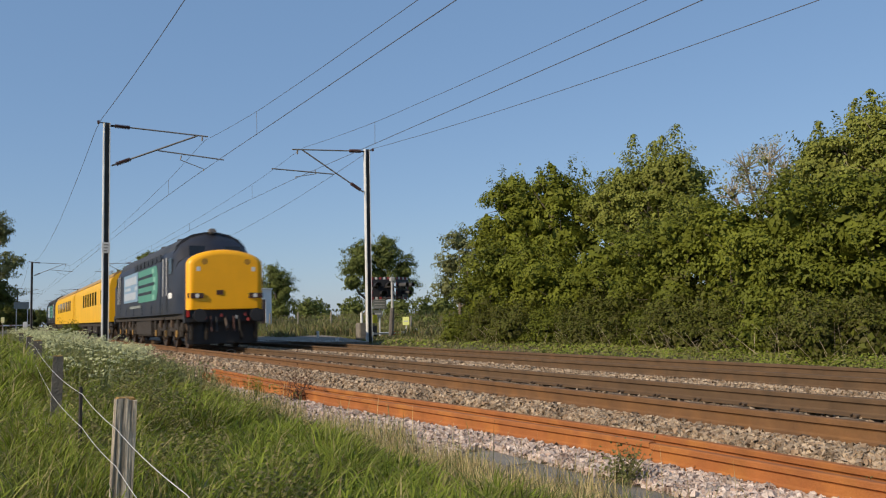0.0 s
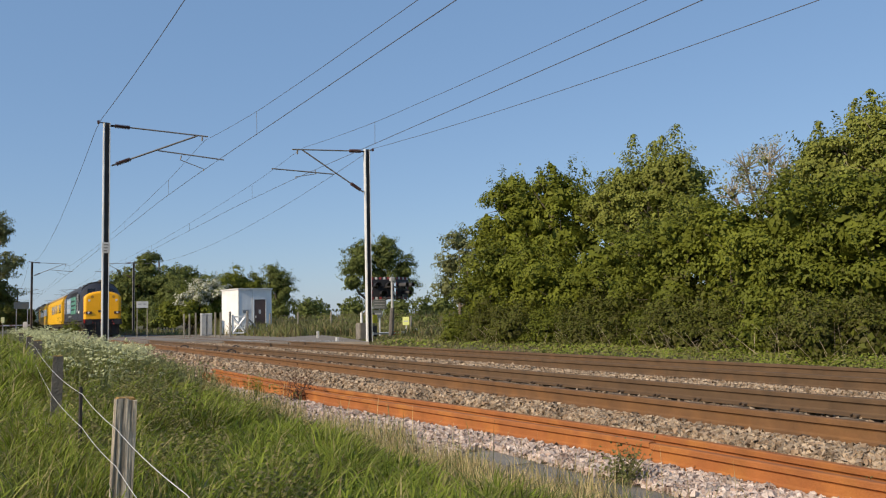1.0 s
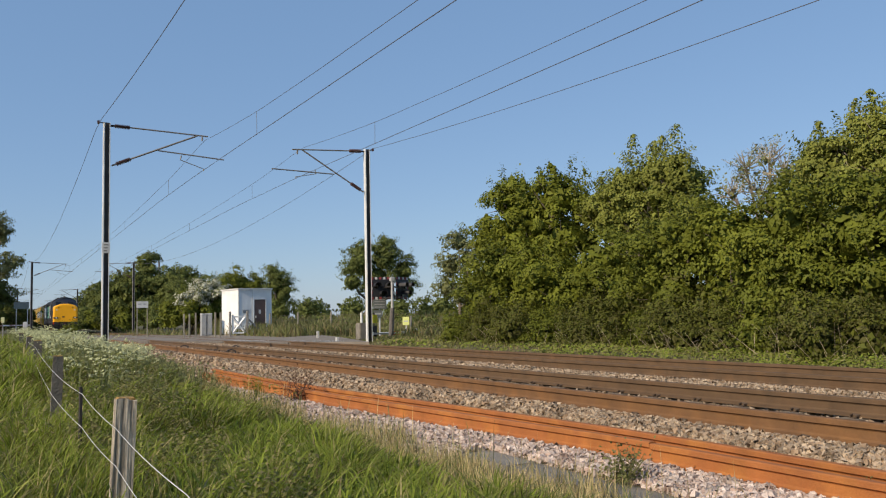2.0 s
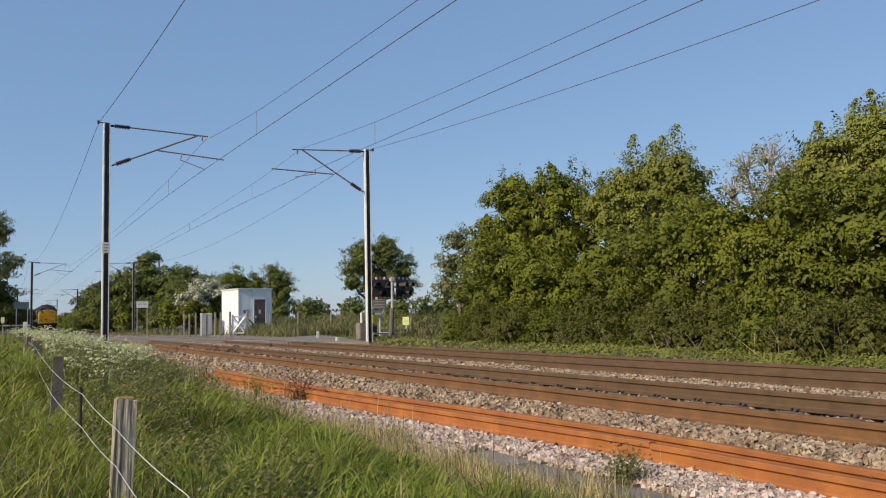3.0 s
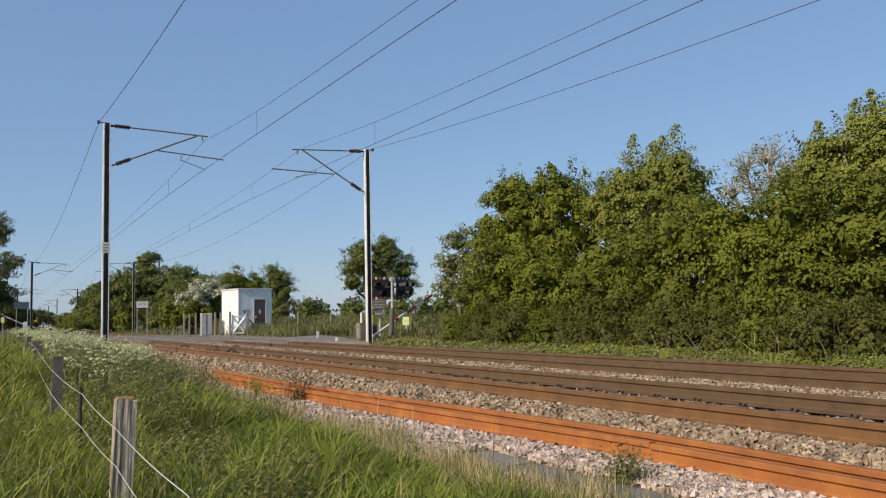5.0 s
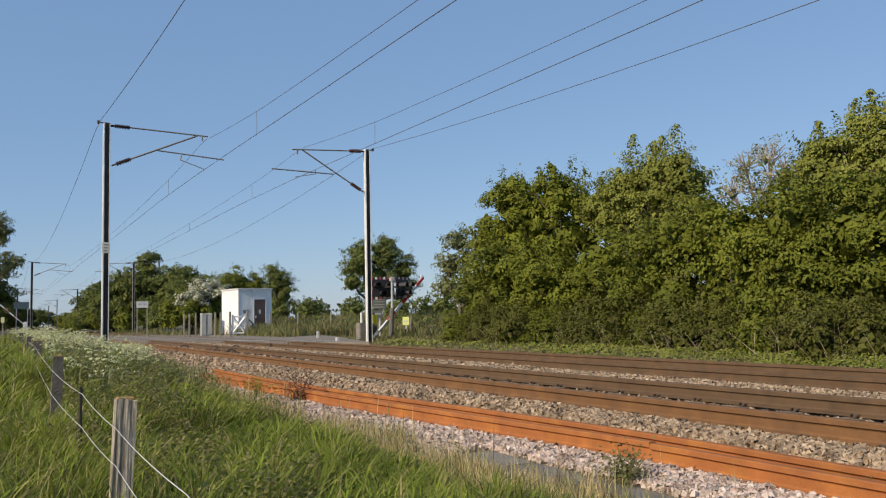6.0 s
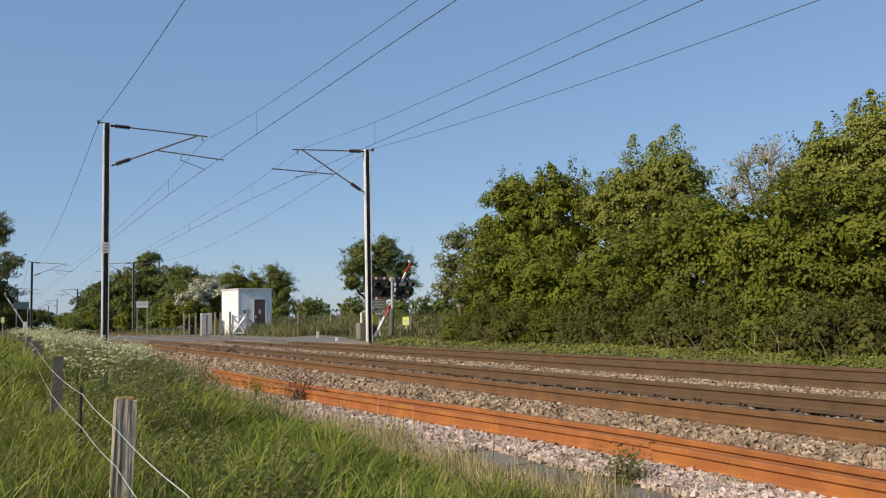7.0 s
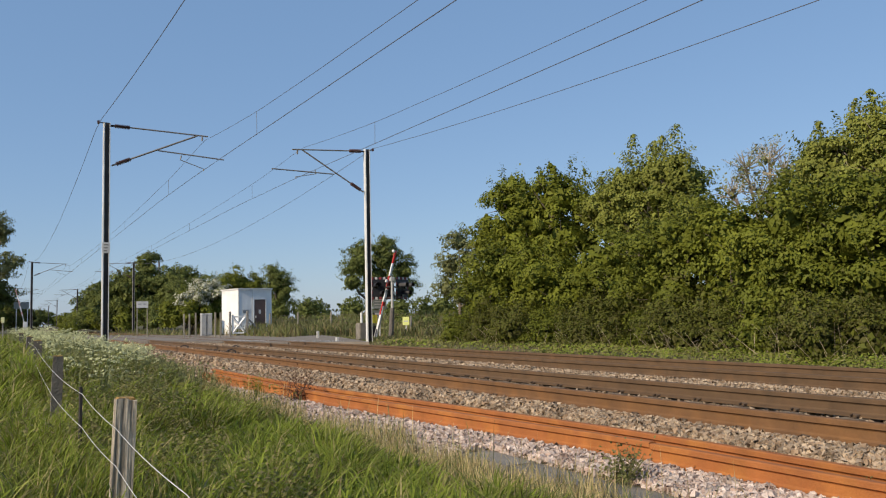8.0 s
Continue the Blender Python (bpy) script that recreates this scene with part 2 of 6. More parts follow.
def build_ballast():
    sec = [3.5, 3.75, 4.1, 4.6, 4.98, 5.14, 5.3, 5.52, 5.62, 7.0, 7.25, 7.7, 8.7, 9.1, 11.1, 11.6, 12.5]
    top = [(x, (ballast_z(x) if x > 3.9 else -0.46) - 0.025) for x in sec]
    bed = extrude_y("ballast_bed", top + [(12.5, -0.9), (3.5, -0.9)], LONG, M_STONE, shift=bend)
    tagged(bed, "bed of grey-brown crushed granite ballast", "ballast", kind="structure")
    rng = np.random.default_rng(3)
    base = np.array([(-1, -1, -1), (1, -1, -1), (1, 1, -1), (-1, 1, -1), (-1, -1, 1), (1, -1, 1), (1, 1, 1), (-1, 1, 1)], float)
    cf = np.array([(4, 5, 6, 7), (0, 1, 5, 4), (1, 2, 6, 5), (2, 3, 7, 6), (3, 0, 4, 7)])
    zones = [(4.0, 5.58, -4, 2.4, 5000), (4.0, 5.58, 2.4, 7.2, 21000), (3.45, 5.58, 6.9, 12, 15000), (3.5, 5.6, 11.5, 20, 13000), (3.6, 5.6, 20, 48, 7000), (7.2, 9.15, 3.5, 14, 17000), (7.2, 9.15, 14, 34, 8000), (5.75, 7.05, 3, 14, 7000), (5.72, 7.05, 14, 44, 5000), (7.2, 9.15, 34, 44, 2600), (9.35, 10.7, 4, 20, 1500), (10.85, 12.1, 6, 30, 2200)]
    sets = {0: ([], [], [0]), 1: ([], [], [0])}
    for x0, x1, y0, y1, n in zones:
        grow = 1.0 if y1 < 15 else (1.25 if y1 < 30 else 1.7)
        for _ in range(n):
            x, y = rng.uniform(x0, x1), y0 + (y1 - y0) * rng.random() ** 1.3
            if y < 19 and (abs(x - spare_x(0, y)) < 0.085 or abs(x - spare_x(1, y)) < 0.085):
                continue
            s = rng.uniform(0.010, 0.021) * grow
            q = base * s * rng.uniform(0.6, 1.25, 3) + rng.normal(0, s * 0.28, (8, 3))
            e = Euler(rng.uniform(0, 6.28, 3)).to_matrix()
            q = q @ np.array(e) + (x, y, ballast_z(x) + rng.uniform(-0.015, 0.018))
            co, fa, k = sets[0 if x < spare_x(0, y) else 1]
            co.append(q)
            fa.append(cf + k[0])
            k[0] += 8
    for i, (m, lab) in enumerate(((M_CESS, "clean pale pinkish ballast stones beside the spare rails"), (M_STONE, "angular brown-stained ballast stones round the track"))):
        st = raw("ballast_stones", np.concatenate(sets[i][0]).tolist(), np.concatenate(sets[i][1]).tolist(), m)
        tagged(st, lab, "ballast", kind="stuff")


build_ballast()

SECTION = [(-0.070, -0.159), (0.070, -0.159), (0.070, -0.148), (0.022, -0.132), (0.010, -0.118), (0.010, -0.060), (0.020, -0.048), (0.035, -0.042), (0.035, -0.008), (0.027, 0.0),
        (-0.027, 0.0), (-0.035, -0.008), (-0.035, -0.042), (-0.020, -0.048), (-0.010, -0.060), (-0.010, -0.118), (-0.022, -0.132), (-0.070, -0.148)]
RAIL = [(x, z * 1.09) for x, z in SECTION]


def sleeper_mesh():
    bm = bmesh.new()
    box(bm, -1.26, 1.26, -0.135, 0.135, -0.38, -0.182, 0.02)
    me = bpy.data.meshes.new("sleeper")
    bm.to_mesh(me)
    bm.free()
    me.materials.append(M_CONC)
    return me


def clip_mesh():
    bm = bmesh.new()
    box(bm, -0.045, 0.03, -0.045, 0.045, -0.168, -0.14, 0.008)
    rod(bm, (-0.045, -0.05, -0.125), (0.02, -0.05, -0.13), 0.012, seg=6)
    rod(bm, (-0.045, -0.05, -0.125), (-0.045, 0.05, -0.12), 0.012, seg=6)
    rod(bm, (-0.045, 0.05, -0.12), (0.03, 0.03, -0.128), 0.012, seg=6)
    me = bpy.data.meshes.new("rail_clip")
    bm.to_mesh(me)
    bm.free()
    me.materials.append(M_CLIP)
    return me


def build_tracks():
    sm, cm = sleeper_mesh(), clip_mesh()
    for label, rails, c, y0 in (("near running line with brown rusty rails on concrete sleepers", (R1, R2), C1, 3.39), ("far running line with brown rusty rails on concrete sleepers", (R3, R4), C2, 3.2)):
        tr = thing("railway_track", Matrix.Translation((c, 0, 0)), label, "railway track", "running lines", "structure")
        for r in rails:
            ra = extrude_y("rail", [(x + r - c, z) for x, z in RAIL], LONG, M_RAILNEAR if r == R1 else M_RAIL, tr, shift=bend)
            ra.data.materials.append(M_RAILTOP)
            for p in ra.data.polygons:
                if p.normal.z > 0.9 and p.center.z > -0.01:
                    p.material_index = 1
        n = 130
        rest = bmesh.new()
        for i in range(-16, int(250 / 0.67)):
            y = y0 + i * 0.67
            if i < n:
                shared("sleeper", sm, tr, Matrix.Translation((0, y, 0)))
                if i < 45:
                    for r in rails:
                        for s in (-1, 1):
                            shared("rail_clip", cm, tr, Matrix.Translation((r - c + s * 0.095, y, -0.032)) @ Matrix.Diagonal((s * 0.85, 0.75, 1, 1)))
            else:
                box(rest, bend(y) - 1.26, bend(y) + 1.26, y - 0.135, y + 0.135, -0.38, -0.182)
        tagged(part("far_sleepers", rest, M_CONC, tr), kind="stuff")


build_tracks()


def build_spare_rails():
    cuts = {0: [(-4.0, 5.36), (5.385, 18.3)], 1: [(-4.0, 19.4)]}
    for which in (0, 1):
        for y0, y1 in cuts[which]:
            ys = [y0] + [y for y in np.arange(-3.5, 19.5, 0.5) if y0 + 0.1 < y < y1 - 0.1] + [y1]
            first = which == 0 and y0 < 0
            r = thing("spare_rail", pose(-0.02 if first else 0.0, 0, -0.198 if first else -0.19), "long bright orange rusty rail lying beside the track", "rail", "spare rails")
            for nm, pick in (("rail_foot", (0, 1, 2, 3, 16, 17)), ("rail_web", (3, 4, 5, 14, 15, 16)), ("rail_head", (5, 6, 7, 8, 9, 10, 11, 12, 13, 14))):
                extrude_y(nm, [SECTION[i] for i in pick], ys, M_NEWRUST, r, shift=lambda y, w=which: spare_x(w, y))



build_spare_rails()


# ---- overhead line ----
def tube(name, pts, r, material, parent=None, res=2):
    cu = bpy.data.curves.new(name, "CURVE")
    cu.dimensions, cu.bevel_depth, cu.bevel_resolution = "3D", r, res
    sp = cu.splines.new("POLY")
    sp.points.add(len(pts) - 1)
    for p, q in zip(sp.points, pts):
        p.co = (*q, 1)
    me = bpy.data.meshes.new_from_object(bpy.data.objects.new(name, cu))
    me.materials.clear()
    me.materials.append(material)
    ob = new(name, me)
    ob.parent = parent
    return ob


M_FLANGESHADE = mat("shaded_flange_grey", (0.26, 0.245, 0.235), 0.7, var=0.2)
M_POLEPALE = mat("pale_weathered_pole", (0.42, 0.41, 0.39), 0.65, var=0.2)
M_FLANGE = mat("pale_galvanised_flange", (0.74, 0.73, 0.70), 0.5, metal=0.1, var=0.15, scale=3)


def build_mast(side, x, y, top, arm=(3.37, 1.46, 3.0, 1.67, 0.62, 3.93, 0.44, 3.22, 0.0), plate=False, label="", bottom=-0.5, near=False):
    """A steel H mast with one cantilever; side is +1 when the arm points to +x."""
    m = thing("overhead_line_mast", pose(x, y, 0), label, "mast", "overhead line masts")
    w = 0.113
    # farther masts: flanges in a darker grey copy, shade put into the colour
    part("flange", boxed(-w, -w + 0.055, -0.09, 0.105, bottom, top, 0.027), M_FLANGE if plate or near else M_FLANGESHADE, m)
    part("flange", boxed(w - 0.025, w, -0.06, 0.06, bottom, top, 0.006), M_GALV if plate or near else M_FLANGESHADE, m)
    # web near-black against pale flanges: the recess's shade is put into its colour
    part("web", boxed(-w + 0.058, w - 0.026, -0.045, 0.02, bottom, top - 0.01), M_DARKSTEEL, m)
    part("footing", boxed(-0.35, 0.35, -0.35, 0.35, bottom - 0.4, bottom + 0.08 if bottom > -0.3 else -0.4, 0.02), M_TROUGH, m)
    if plate:
        pl = part("number_plate", boxed(-0.125, 0.125, -0.14, -0.118, 3.2, 3.56, 0.004), M_PLATE, m, "small pale enamel plate with dark bars")
        for i, zz in enumerate((3.48, 3.38, 3.28)):
            part("lettering_bar", boxed(-0.07, 0.07 - 0.02 * i, -0.145, -0.1405, zz - 0.02, zz + 0.015), M_TUBE, pl)
    tip, drop, end_x, knee_x, knee_z, reg_x, reg_z, clamp_x, clamp_z = arm
    z1, z2 = top - 0.09, top - drop
    a = side
    part("top_bracket", boxed(min(0, a * 0.3), max(0, a * 0.3), -0.03, 0.03, z1 - 0.04, z1 + 0.02), M_DARKSTEEL, m)
    part("feeder_bracket", boxed(-0.04 - a * 0.26, 0.04 - a * 0.26, -0.04, 0.04, top - 0.06, top + 0.05, 0.01), M_BROWN, m)
    part("feeder_arm", boxed(min(0, -a * 0.26), max(0, -a * 0.26), -0.015, 0.015, top - 0.03, top), M_DARKSTEEL, m)

    def insulator(p, q):
        p, q = Vector(p), Vector(q)
        bm = rods(p, q, 0.035)
        for i in range(9):
            c = p.lerp(q, (i + 0.5) / 9)
            d = (q - p).normalized() * 0.018
            rod(bm, c - d, c + d, 0.078, 0.06)
        part("insulator", bm, M_BROWN, m)

    insulator((a * 0.26, 0, z1 - 0.004), (a * 0.74, 0, z1 - 0.024))
    part("stay_tube", rods((a * 0.2, 0, z1), (a * tip, 0, z1 - 0.13), 0.026), M_TUBE, m)
    low = (a * 0.17, 0, z2)
    knee, end = Vector((a * knee_x, 0, z2 + knee_z)), Vector((a * end_x, 0, z1 - 0.13))
    p0 = Vector(low)
    part("bracket_tube", rods(p0, end, 0.03), M_TUBE, m)
    insulator(p0.lerp(end, 0.05), p0.lerp(end, 0.21))
    part("registration_tube", rods(knee, (a * reg_x, 0, z2 + reg_z), 0.024), M_TUBE, m)
    part("registration_dropper", rods((a * (clamp_x - 0.77), 0, z2 + reg_z + 0.06), (a * (clamp_x - 0.8), 0, z2 + reg_z - 0.1), 0.02), M_TUBE, m)
    part("steady_arm", rods((a * (clamp_x - 0.8), 0, z2 + reg_z - 0.1), (a * clamp_x, 0, z2 + clamp_z + 0.07), 0.013), M_TUBE, m)
    part("wire_clamp", rods((a * clamp_x, 0, z2 + clamp_z + 0.07), (a * clamp_x, 0, z2 + clamp_z), 0.02), M_TUBE, m)
    part("catenary_clamp", rods((a * (tip - 0.2), 0, z1 - 0.13), (a * (tip - 0.2), 0, z1 - 0.3), 0.03), M_TUBE, m)
    return m


ARM_R = (3.06, 1.72, 2.65, 1.40, 0.64, 3.86, 0.71, 2.93, 0.38)
YL, YR = 30.6, 31.4
XL, XR = 3.2, 12.97
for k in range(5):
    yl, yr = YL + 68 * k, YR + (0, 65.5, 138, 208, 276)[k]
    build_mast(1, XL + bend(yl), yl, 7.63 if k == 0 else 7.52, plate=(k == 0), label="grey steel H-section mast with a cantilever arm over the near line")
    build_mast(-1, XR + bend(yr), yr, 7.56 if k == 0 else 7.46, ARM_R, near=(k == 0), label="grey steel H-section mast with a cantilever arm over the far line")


def contact_height(y):
    return float(np.interp(y, [-30, 10, 31, 40, 98, 150, 400], [5.3, 5.83, 6.22, 6.3, 6.08, 6.0, 6.0]))


def build_wires():
    rng = random.Random(5)
    for c, lab in ((6.4225, "near"), (10.0225, "far")):
        w = thing("catenary", pose(c, 0, 0), f"thin contact wire, messenger wire and droppers above the {lab} line", "overhead wire", "overhead wires")
        ys = list(np.linspace(-28, 330, 120))
        part_ys = [(bend(y), y, contact_height(y)) for y in ys]
        tube("contact_wire", part_ys, 0.0085, M_WIRE, w)

        def mess(y):
            d = (y - YL) % 68.0
            return contact_height(y) + float(np.interp(min(d, 68 - d), [0, 3, 7, 12, 17, 24, 34], [1.03, 0.84, 0.64, 0.53, 0.46, 0.39, 0.35]))
        tube("messenger_wire", [(bend(y), y, mess(y)) for y in np.linspace(-28, 330, 240)], 0.0065, M_WIRE, w)
        for k in range(-2, 14):
            y = YL - 7.0 + k * 14.05
            if mess(y) - contact_height(y) > 0.08:
                part("dropper", rods((bend(y), y, contact_height(y)), (bend(y), y, mess(y)), 0.0065, seg=5), M_WIRE, w)
    for x, side, y0 in ((XL - 0.26, -1, YL), (XR + 0.26, 1, YR)):
        f = thing("return_conductor", pose(x, 0, 0), "single thin return conductor strung along the mast tops", "overhead wire", "overhead wires")
        pts = []
        for y in np.linspace(-28, 330, 200):
            u = ((y - y0) % 68.0) / 68.0
            hi = 7.6 - 0.1 * smooth01(YL, YL + 60, y)
            pts.append((bend(y), y, hi - 1.35 * (1 - (2 * u - 1) ** 2)))
        tube("conductor", pts, 0.0085, M_WIRE, f)


build_wires()


# ---- train ----
def loft(name, sections, material, parent, label="", smooth=True, cap=True):
    """Rings of (x, z) points at given y, all of one length, skinned."""
    n, v, f = len(sections[0][1]), [], []
    for y, ring in sections:
        v += [(x, y, z) for x, z in ring]
    for i in range(len(sections) - 1):
        for j in range(n):
            k = (j + 1) % n
            f.append((i * n + j, i * n + k, (i + 1) * n + k, (i + 1) * n + j))
    if cap:
        f += [tuple(range(n)), tuple(reversed(range((len(sections) - 1) * n, len(sections) * n)))]
    ob = raw(name, v, f, material, parent, False)
    if smooth:
        ob.data.polygons.foreach_set("use_smooth", [len(p.vertices) == 4 for p in ob.data.polygons])
        ob.data.set_sharp_from_angle(angle=radians(40))
    return tagged(ob, label) if label else ob


def arch(w, z0, zs, zt, n=9, p=2.2):
    """Half-open ring: straight sides to zs, then a rounded top to zt."""
    pts = [(-w, z0)]
    for i in range(n + 1):
        a = math.pi * i / n
        c, s = math.cos(a), math.sin(a)
        pts.append((-w * math.copysign(abs(c) ** (2 / p), c), zs + (zt - zs) * abs(s) ** (2 / p)))
    pts.append((w, z0))
    return pts


def wheel_mesh():
    bm = bmesh.new()
    rod(bm, (-0.065, 0, 0.47), (0.065, 0, 0.47), 0.47, seg=20)
    rod(bm, (-0.09, 0, 0.47), (-0.065, 0, 0.47), 0.2, seg=12)
    me = bpy.data.meshes.new("wheel")
    bm.to_mesh(me)
    bm.free()
    me.materials.append(M_WHEEL)
    return me


WHEEL = wheel_mesh()


def bogie(parent, yc, axles, half):
    b = part("bogie", bmesh.new(), M_UNDER, parent)
    bm = bmesh.new()
    for s in (-1, 1):
        box(bm, s * 1.02 - 0.07, s * 1.02 + 0.07, yc - half, yc + half, 0.55, 0.85, 0.03)
        for a in axles:
            box(bm, s * 1.04 - 0.1, s * 1.04 + 0.1, yc + a - 0.17, yc + a + 0.17, 0.34, 0.64, 0.03)
            rod(bm, (s * 1.05, yc + a - 0.42, 0.4), (s * 1.05, yc + a - 0.42, 0.7), 0.09)
            rod(bm, (s * 1.05, yc + a + 0.42, 0.4), (s * 1.05, yc + a + 0.42, 0.7), 0.09)
    for a in axles:
        rod(bm, (-0.8, yc + a, 0.47), (0.8, yc + a, 0.47), 0.08)
    box(bm, -0.95, 0.95, yc - half * 0.8, yc + half * 0.8, 0.5, 0.78)
    bm.to_mesh(b.data)
    bm.free()
    for a in axles:
        for s in (-1, 1):
            shared("wheel", WHEEL, parent, pose(s * 0.75, yc + a, 0, 0, 0, 0 if s < 0 else 180))
            part("axle_cover", rods((s * 1.13, yc + a, 0.48), (s * 1.17, yc + a, 0.48), 0.12, seg=12), M_AXLE, b)
            part("brake_shoe", boxed(s * 0.92 - 0.06, s * 0.92 + 0.06, yc + a - 0.62, yc + a - 0.5, 0.25, 0.75, 0.02), M_GRIME, b)
    for s in (-1, 1):
        for k in range(5):
            y = yc - half + (k + 0.5) * half * 0.4
            part("brake_rigging", boxed(s * 1.12 - 0.05, s * 1.12 + 0.05, y - 0.16, y + 0.16, 0.62 + 0.06 * (k % 2), 0.98, 0.03), M_GRIME if k % 2 else M_UNDER, b)
        part("sand_pipe", rods((s * 1.0, yc - half, 0.8), (s * 0.8, yc - half - 0.15, 0.12), 0.03, seg=6), M_GRIME, b)


def panel(name, parent, x, y0, y1, z0, z1, material, d=0.006, label=""):
    return part(name, boxed(min(x, x - d), max(x, x - d), y0, y1, z0, z1), material, parent, label)


def build_loco():
    """Origin on the rail head under the nose; the body runs to +y."""
    o = thing("locomotive", pose(C1, 27.1, 0), "dark blue diesel locomotive with yellow nose and green side panel", "locomotive", "train")
    LEN = 18.1
    body = [(2.05, arch(1.33, 1.12, 2.72, 3.86, p=2.05)), (LEN - 2.05, arch(1.33, 1.12, 2.72, 3.86, p=2.05))]
    loft("body", body, M_BLUE, o)
    # roof skin a little proud of the body
    roof = [(yy, [(x * 1.004, z + 0.006) for x, z in arch(1.20, 3.12, 3.13, 3.86, p=2.05)]) for yy in (2.1, LEN - 2.1)]
    loft("roof", roof, M_ROOF, o)
    for end in (0, 1):
        f = (lambda y: y) if end == 0 else (lambda y: LEN - y)
        # cab front, sloping back above the nose
        loft("cab", [(f(1.30), arch(1.28, 2.4, 2.66, 3.02, p=2.4)), (f(1.55), arch(1.30, 2.4, 2.70, 3.40, p=2.15)), (f(1.80), arch(1.32, 2.4, 2.71, 3.66, p=2.1)), (f(2.05), arch(1.33, 2.4, 2.72, 3.80, p=2.05)), (f(2.35), arch(1.334, 2.4, 2.72, 3.866, p=2.05))][::1 if end == 0 else -1], M_BLUE, o)
        # nose behind the warning panel
        loft("nose", [(f(0.14), arch(1.172, 1.12, 2.64, 3.09, p=1.9)), (f(0.7), arch(1.26, 1.12, 2.58, 3.10, p=2.1)), (f(2.06), arch(1.328, 1.12, 2.5, 3.12, p=2.3))][::1 if end == 0 else -1], M_BLUE, o)
        # rounded yellow nose end
        rings = ((-0.03, 0.98, 1.26, 2.62, 2.95), (-0.02, 1.06, 1.24, 2.63, 3.00), (0.01, 1.12, 1.23, 2.64, 3.05), (0.06, 1.16, 1.22, 2.65, 3.09), (0.13, 1.18, 1.22, 2.66, 3.11), (0.22, 1.19, 1.22, 2.66, 3.12))
        loft("nose_panel", [(f(y), arch(w, z0, zs, zt, n=16, p=1.9)) for y, w, z0, zs, zt in rings][::1 if end == 0 else -1], M_YEL, o, "warning yellow rounded nose end")
        s = 1 if end == 0 else -1
        for x in (-0.90, 0.90):
            y0 = f(0.06)
            cl = part("marker_light", boxed(x - 0.27, x + 0.27, min(y0 + 0.1 * s, y0 - 0.13 * s), max(y0 + 0.1 * s, y0 - 0.13 * s), 1.50, 1.82, 0.08), M_BLACK, o, "rounded black marker light cluster")
            for dx, lens in ((-0.13, M_BROWN), (0.0, M_LAMP), (0.13, M_BROWN)):
                part("lens", rods((x + dx, y0 - 0.125 * s, 1.66), (x + dx, y0 - 0.15 * s, 1.66), 0.068, seg=12), lens, cl)
            part("lamp_bracket", rods((x - 0.12, y0, 1.76), (x - 0.12, y0 - 0.05 * s, 1.98), 0.018, seg=6), M_DARKSTEEL, o)
            part("warning_flash", boxed(x * 0.95 - 0.06, x * 0.95 + 0.06, min(f(0.02), f(-0.034)), max(f(0.02), f(-0.034)), 2.42, 2.56), M_PLATE, o)
            part("horn_grille", rods((x * 0.74, f(-0.035), 2.72), (x * 0.74, f(0.13), 2.72), 0.095, seg=14), M_HORN, o)
            part("windscreen", loft_screen(x, f, s), M_GLASS, o)
        part("headlight", boxed(-0.33, -0.07, min(f(-0.05), f(0.05)), max(f(-0.05), f(0.05)), 1.66, 1.86, 0.03), M_BROWN, o, "square central headlight")
        part("roof_lamp", boxed(-0.12, 0.12, min(f(1.85), f(2.1)), max(f(1.85), f(2.1)), 3.80, 3.96, 0.04), M_TUBE, o)
        part("buffer_beam", boxed(-1.24, 1.24, min(f(0.12), f(0.45)), max(f(0.12), f(0.45)), 0.84, 1.24, 0.02), M_BLACK, o)
        part("red_valance", boxed(-1.20, -1.08, min(f(0.10), f(0.46)), max(f(0.10), f(0.46)), 0.98, 1.24, 0.02), M_RED, o)
        for x in (-0.87, 0.87):
            b = part("buffer", rods((x, f(0.15), 1.05), (x, f(-0.30), 1.05), 0.11, seg=12), M_BLACK, o)
            part("buffer_head", rods((x, f(-0.30), 1.05), (x, f(-0.36), 1.05), 0.20, seg=16), M_BLACK, b)
        for i, x in enumerate((-0.45, -0.28, 0.0, 0.25, 0.42)):
            part("brake_pipe" if i != 2 else "coupling_hook", rods((x, f(0.08), 1.02), (x, f(-0.06), 0.55), 0.026), (M_BROWN, M_BLACK, M_WHEEL, M_BROWN, M_UNDER)[i], o)
        for x, z in ((-0.62, 1.0), (-0.12, 1.06), (0.34, 1.0), (0.62, 1.08), (0.72, 0.92)):
            part("pipe_cock", boxed(x - 0.035, x + 0.035, min(f(0.02), f(0.12)), max(f(0.02), f(0.12)), z - 0.07, z + 0.05, 0.02), M_RIMRED if x != 0.34 else M_CABINET, o)
        plough = boxed(-1.1, 1.1, min(f(0.35), f(0.43)), max(f(0.35), f(0.43)), 0.16, 0.84, 0.03)
        part("snowplough", plough, M_BLACK, o)
        for x in (-1.0, -0.55, 0.55, 1.0):
            part("plough_bracket", boxed(x - 0.05, x + 0.05, min(f(0.2), f(0.35)), max(f(0.2), f(0.35)), 0.3, 0.86, 0.02), M_UNDER, o)
        part("coupling", rods((0, f(0.1), 0.98), (0.02, f(-0.12), 0.62), 0.05, seg=8), M_WHEEL, o)
        bogie(o, f(3.95), (-2.05, 0, 2.05), 2.75)
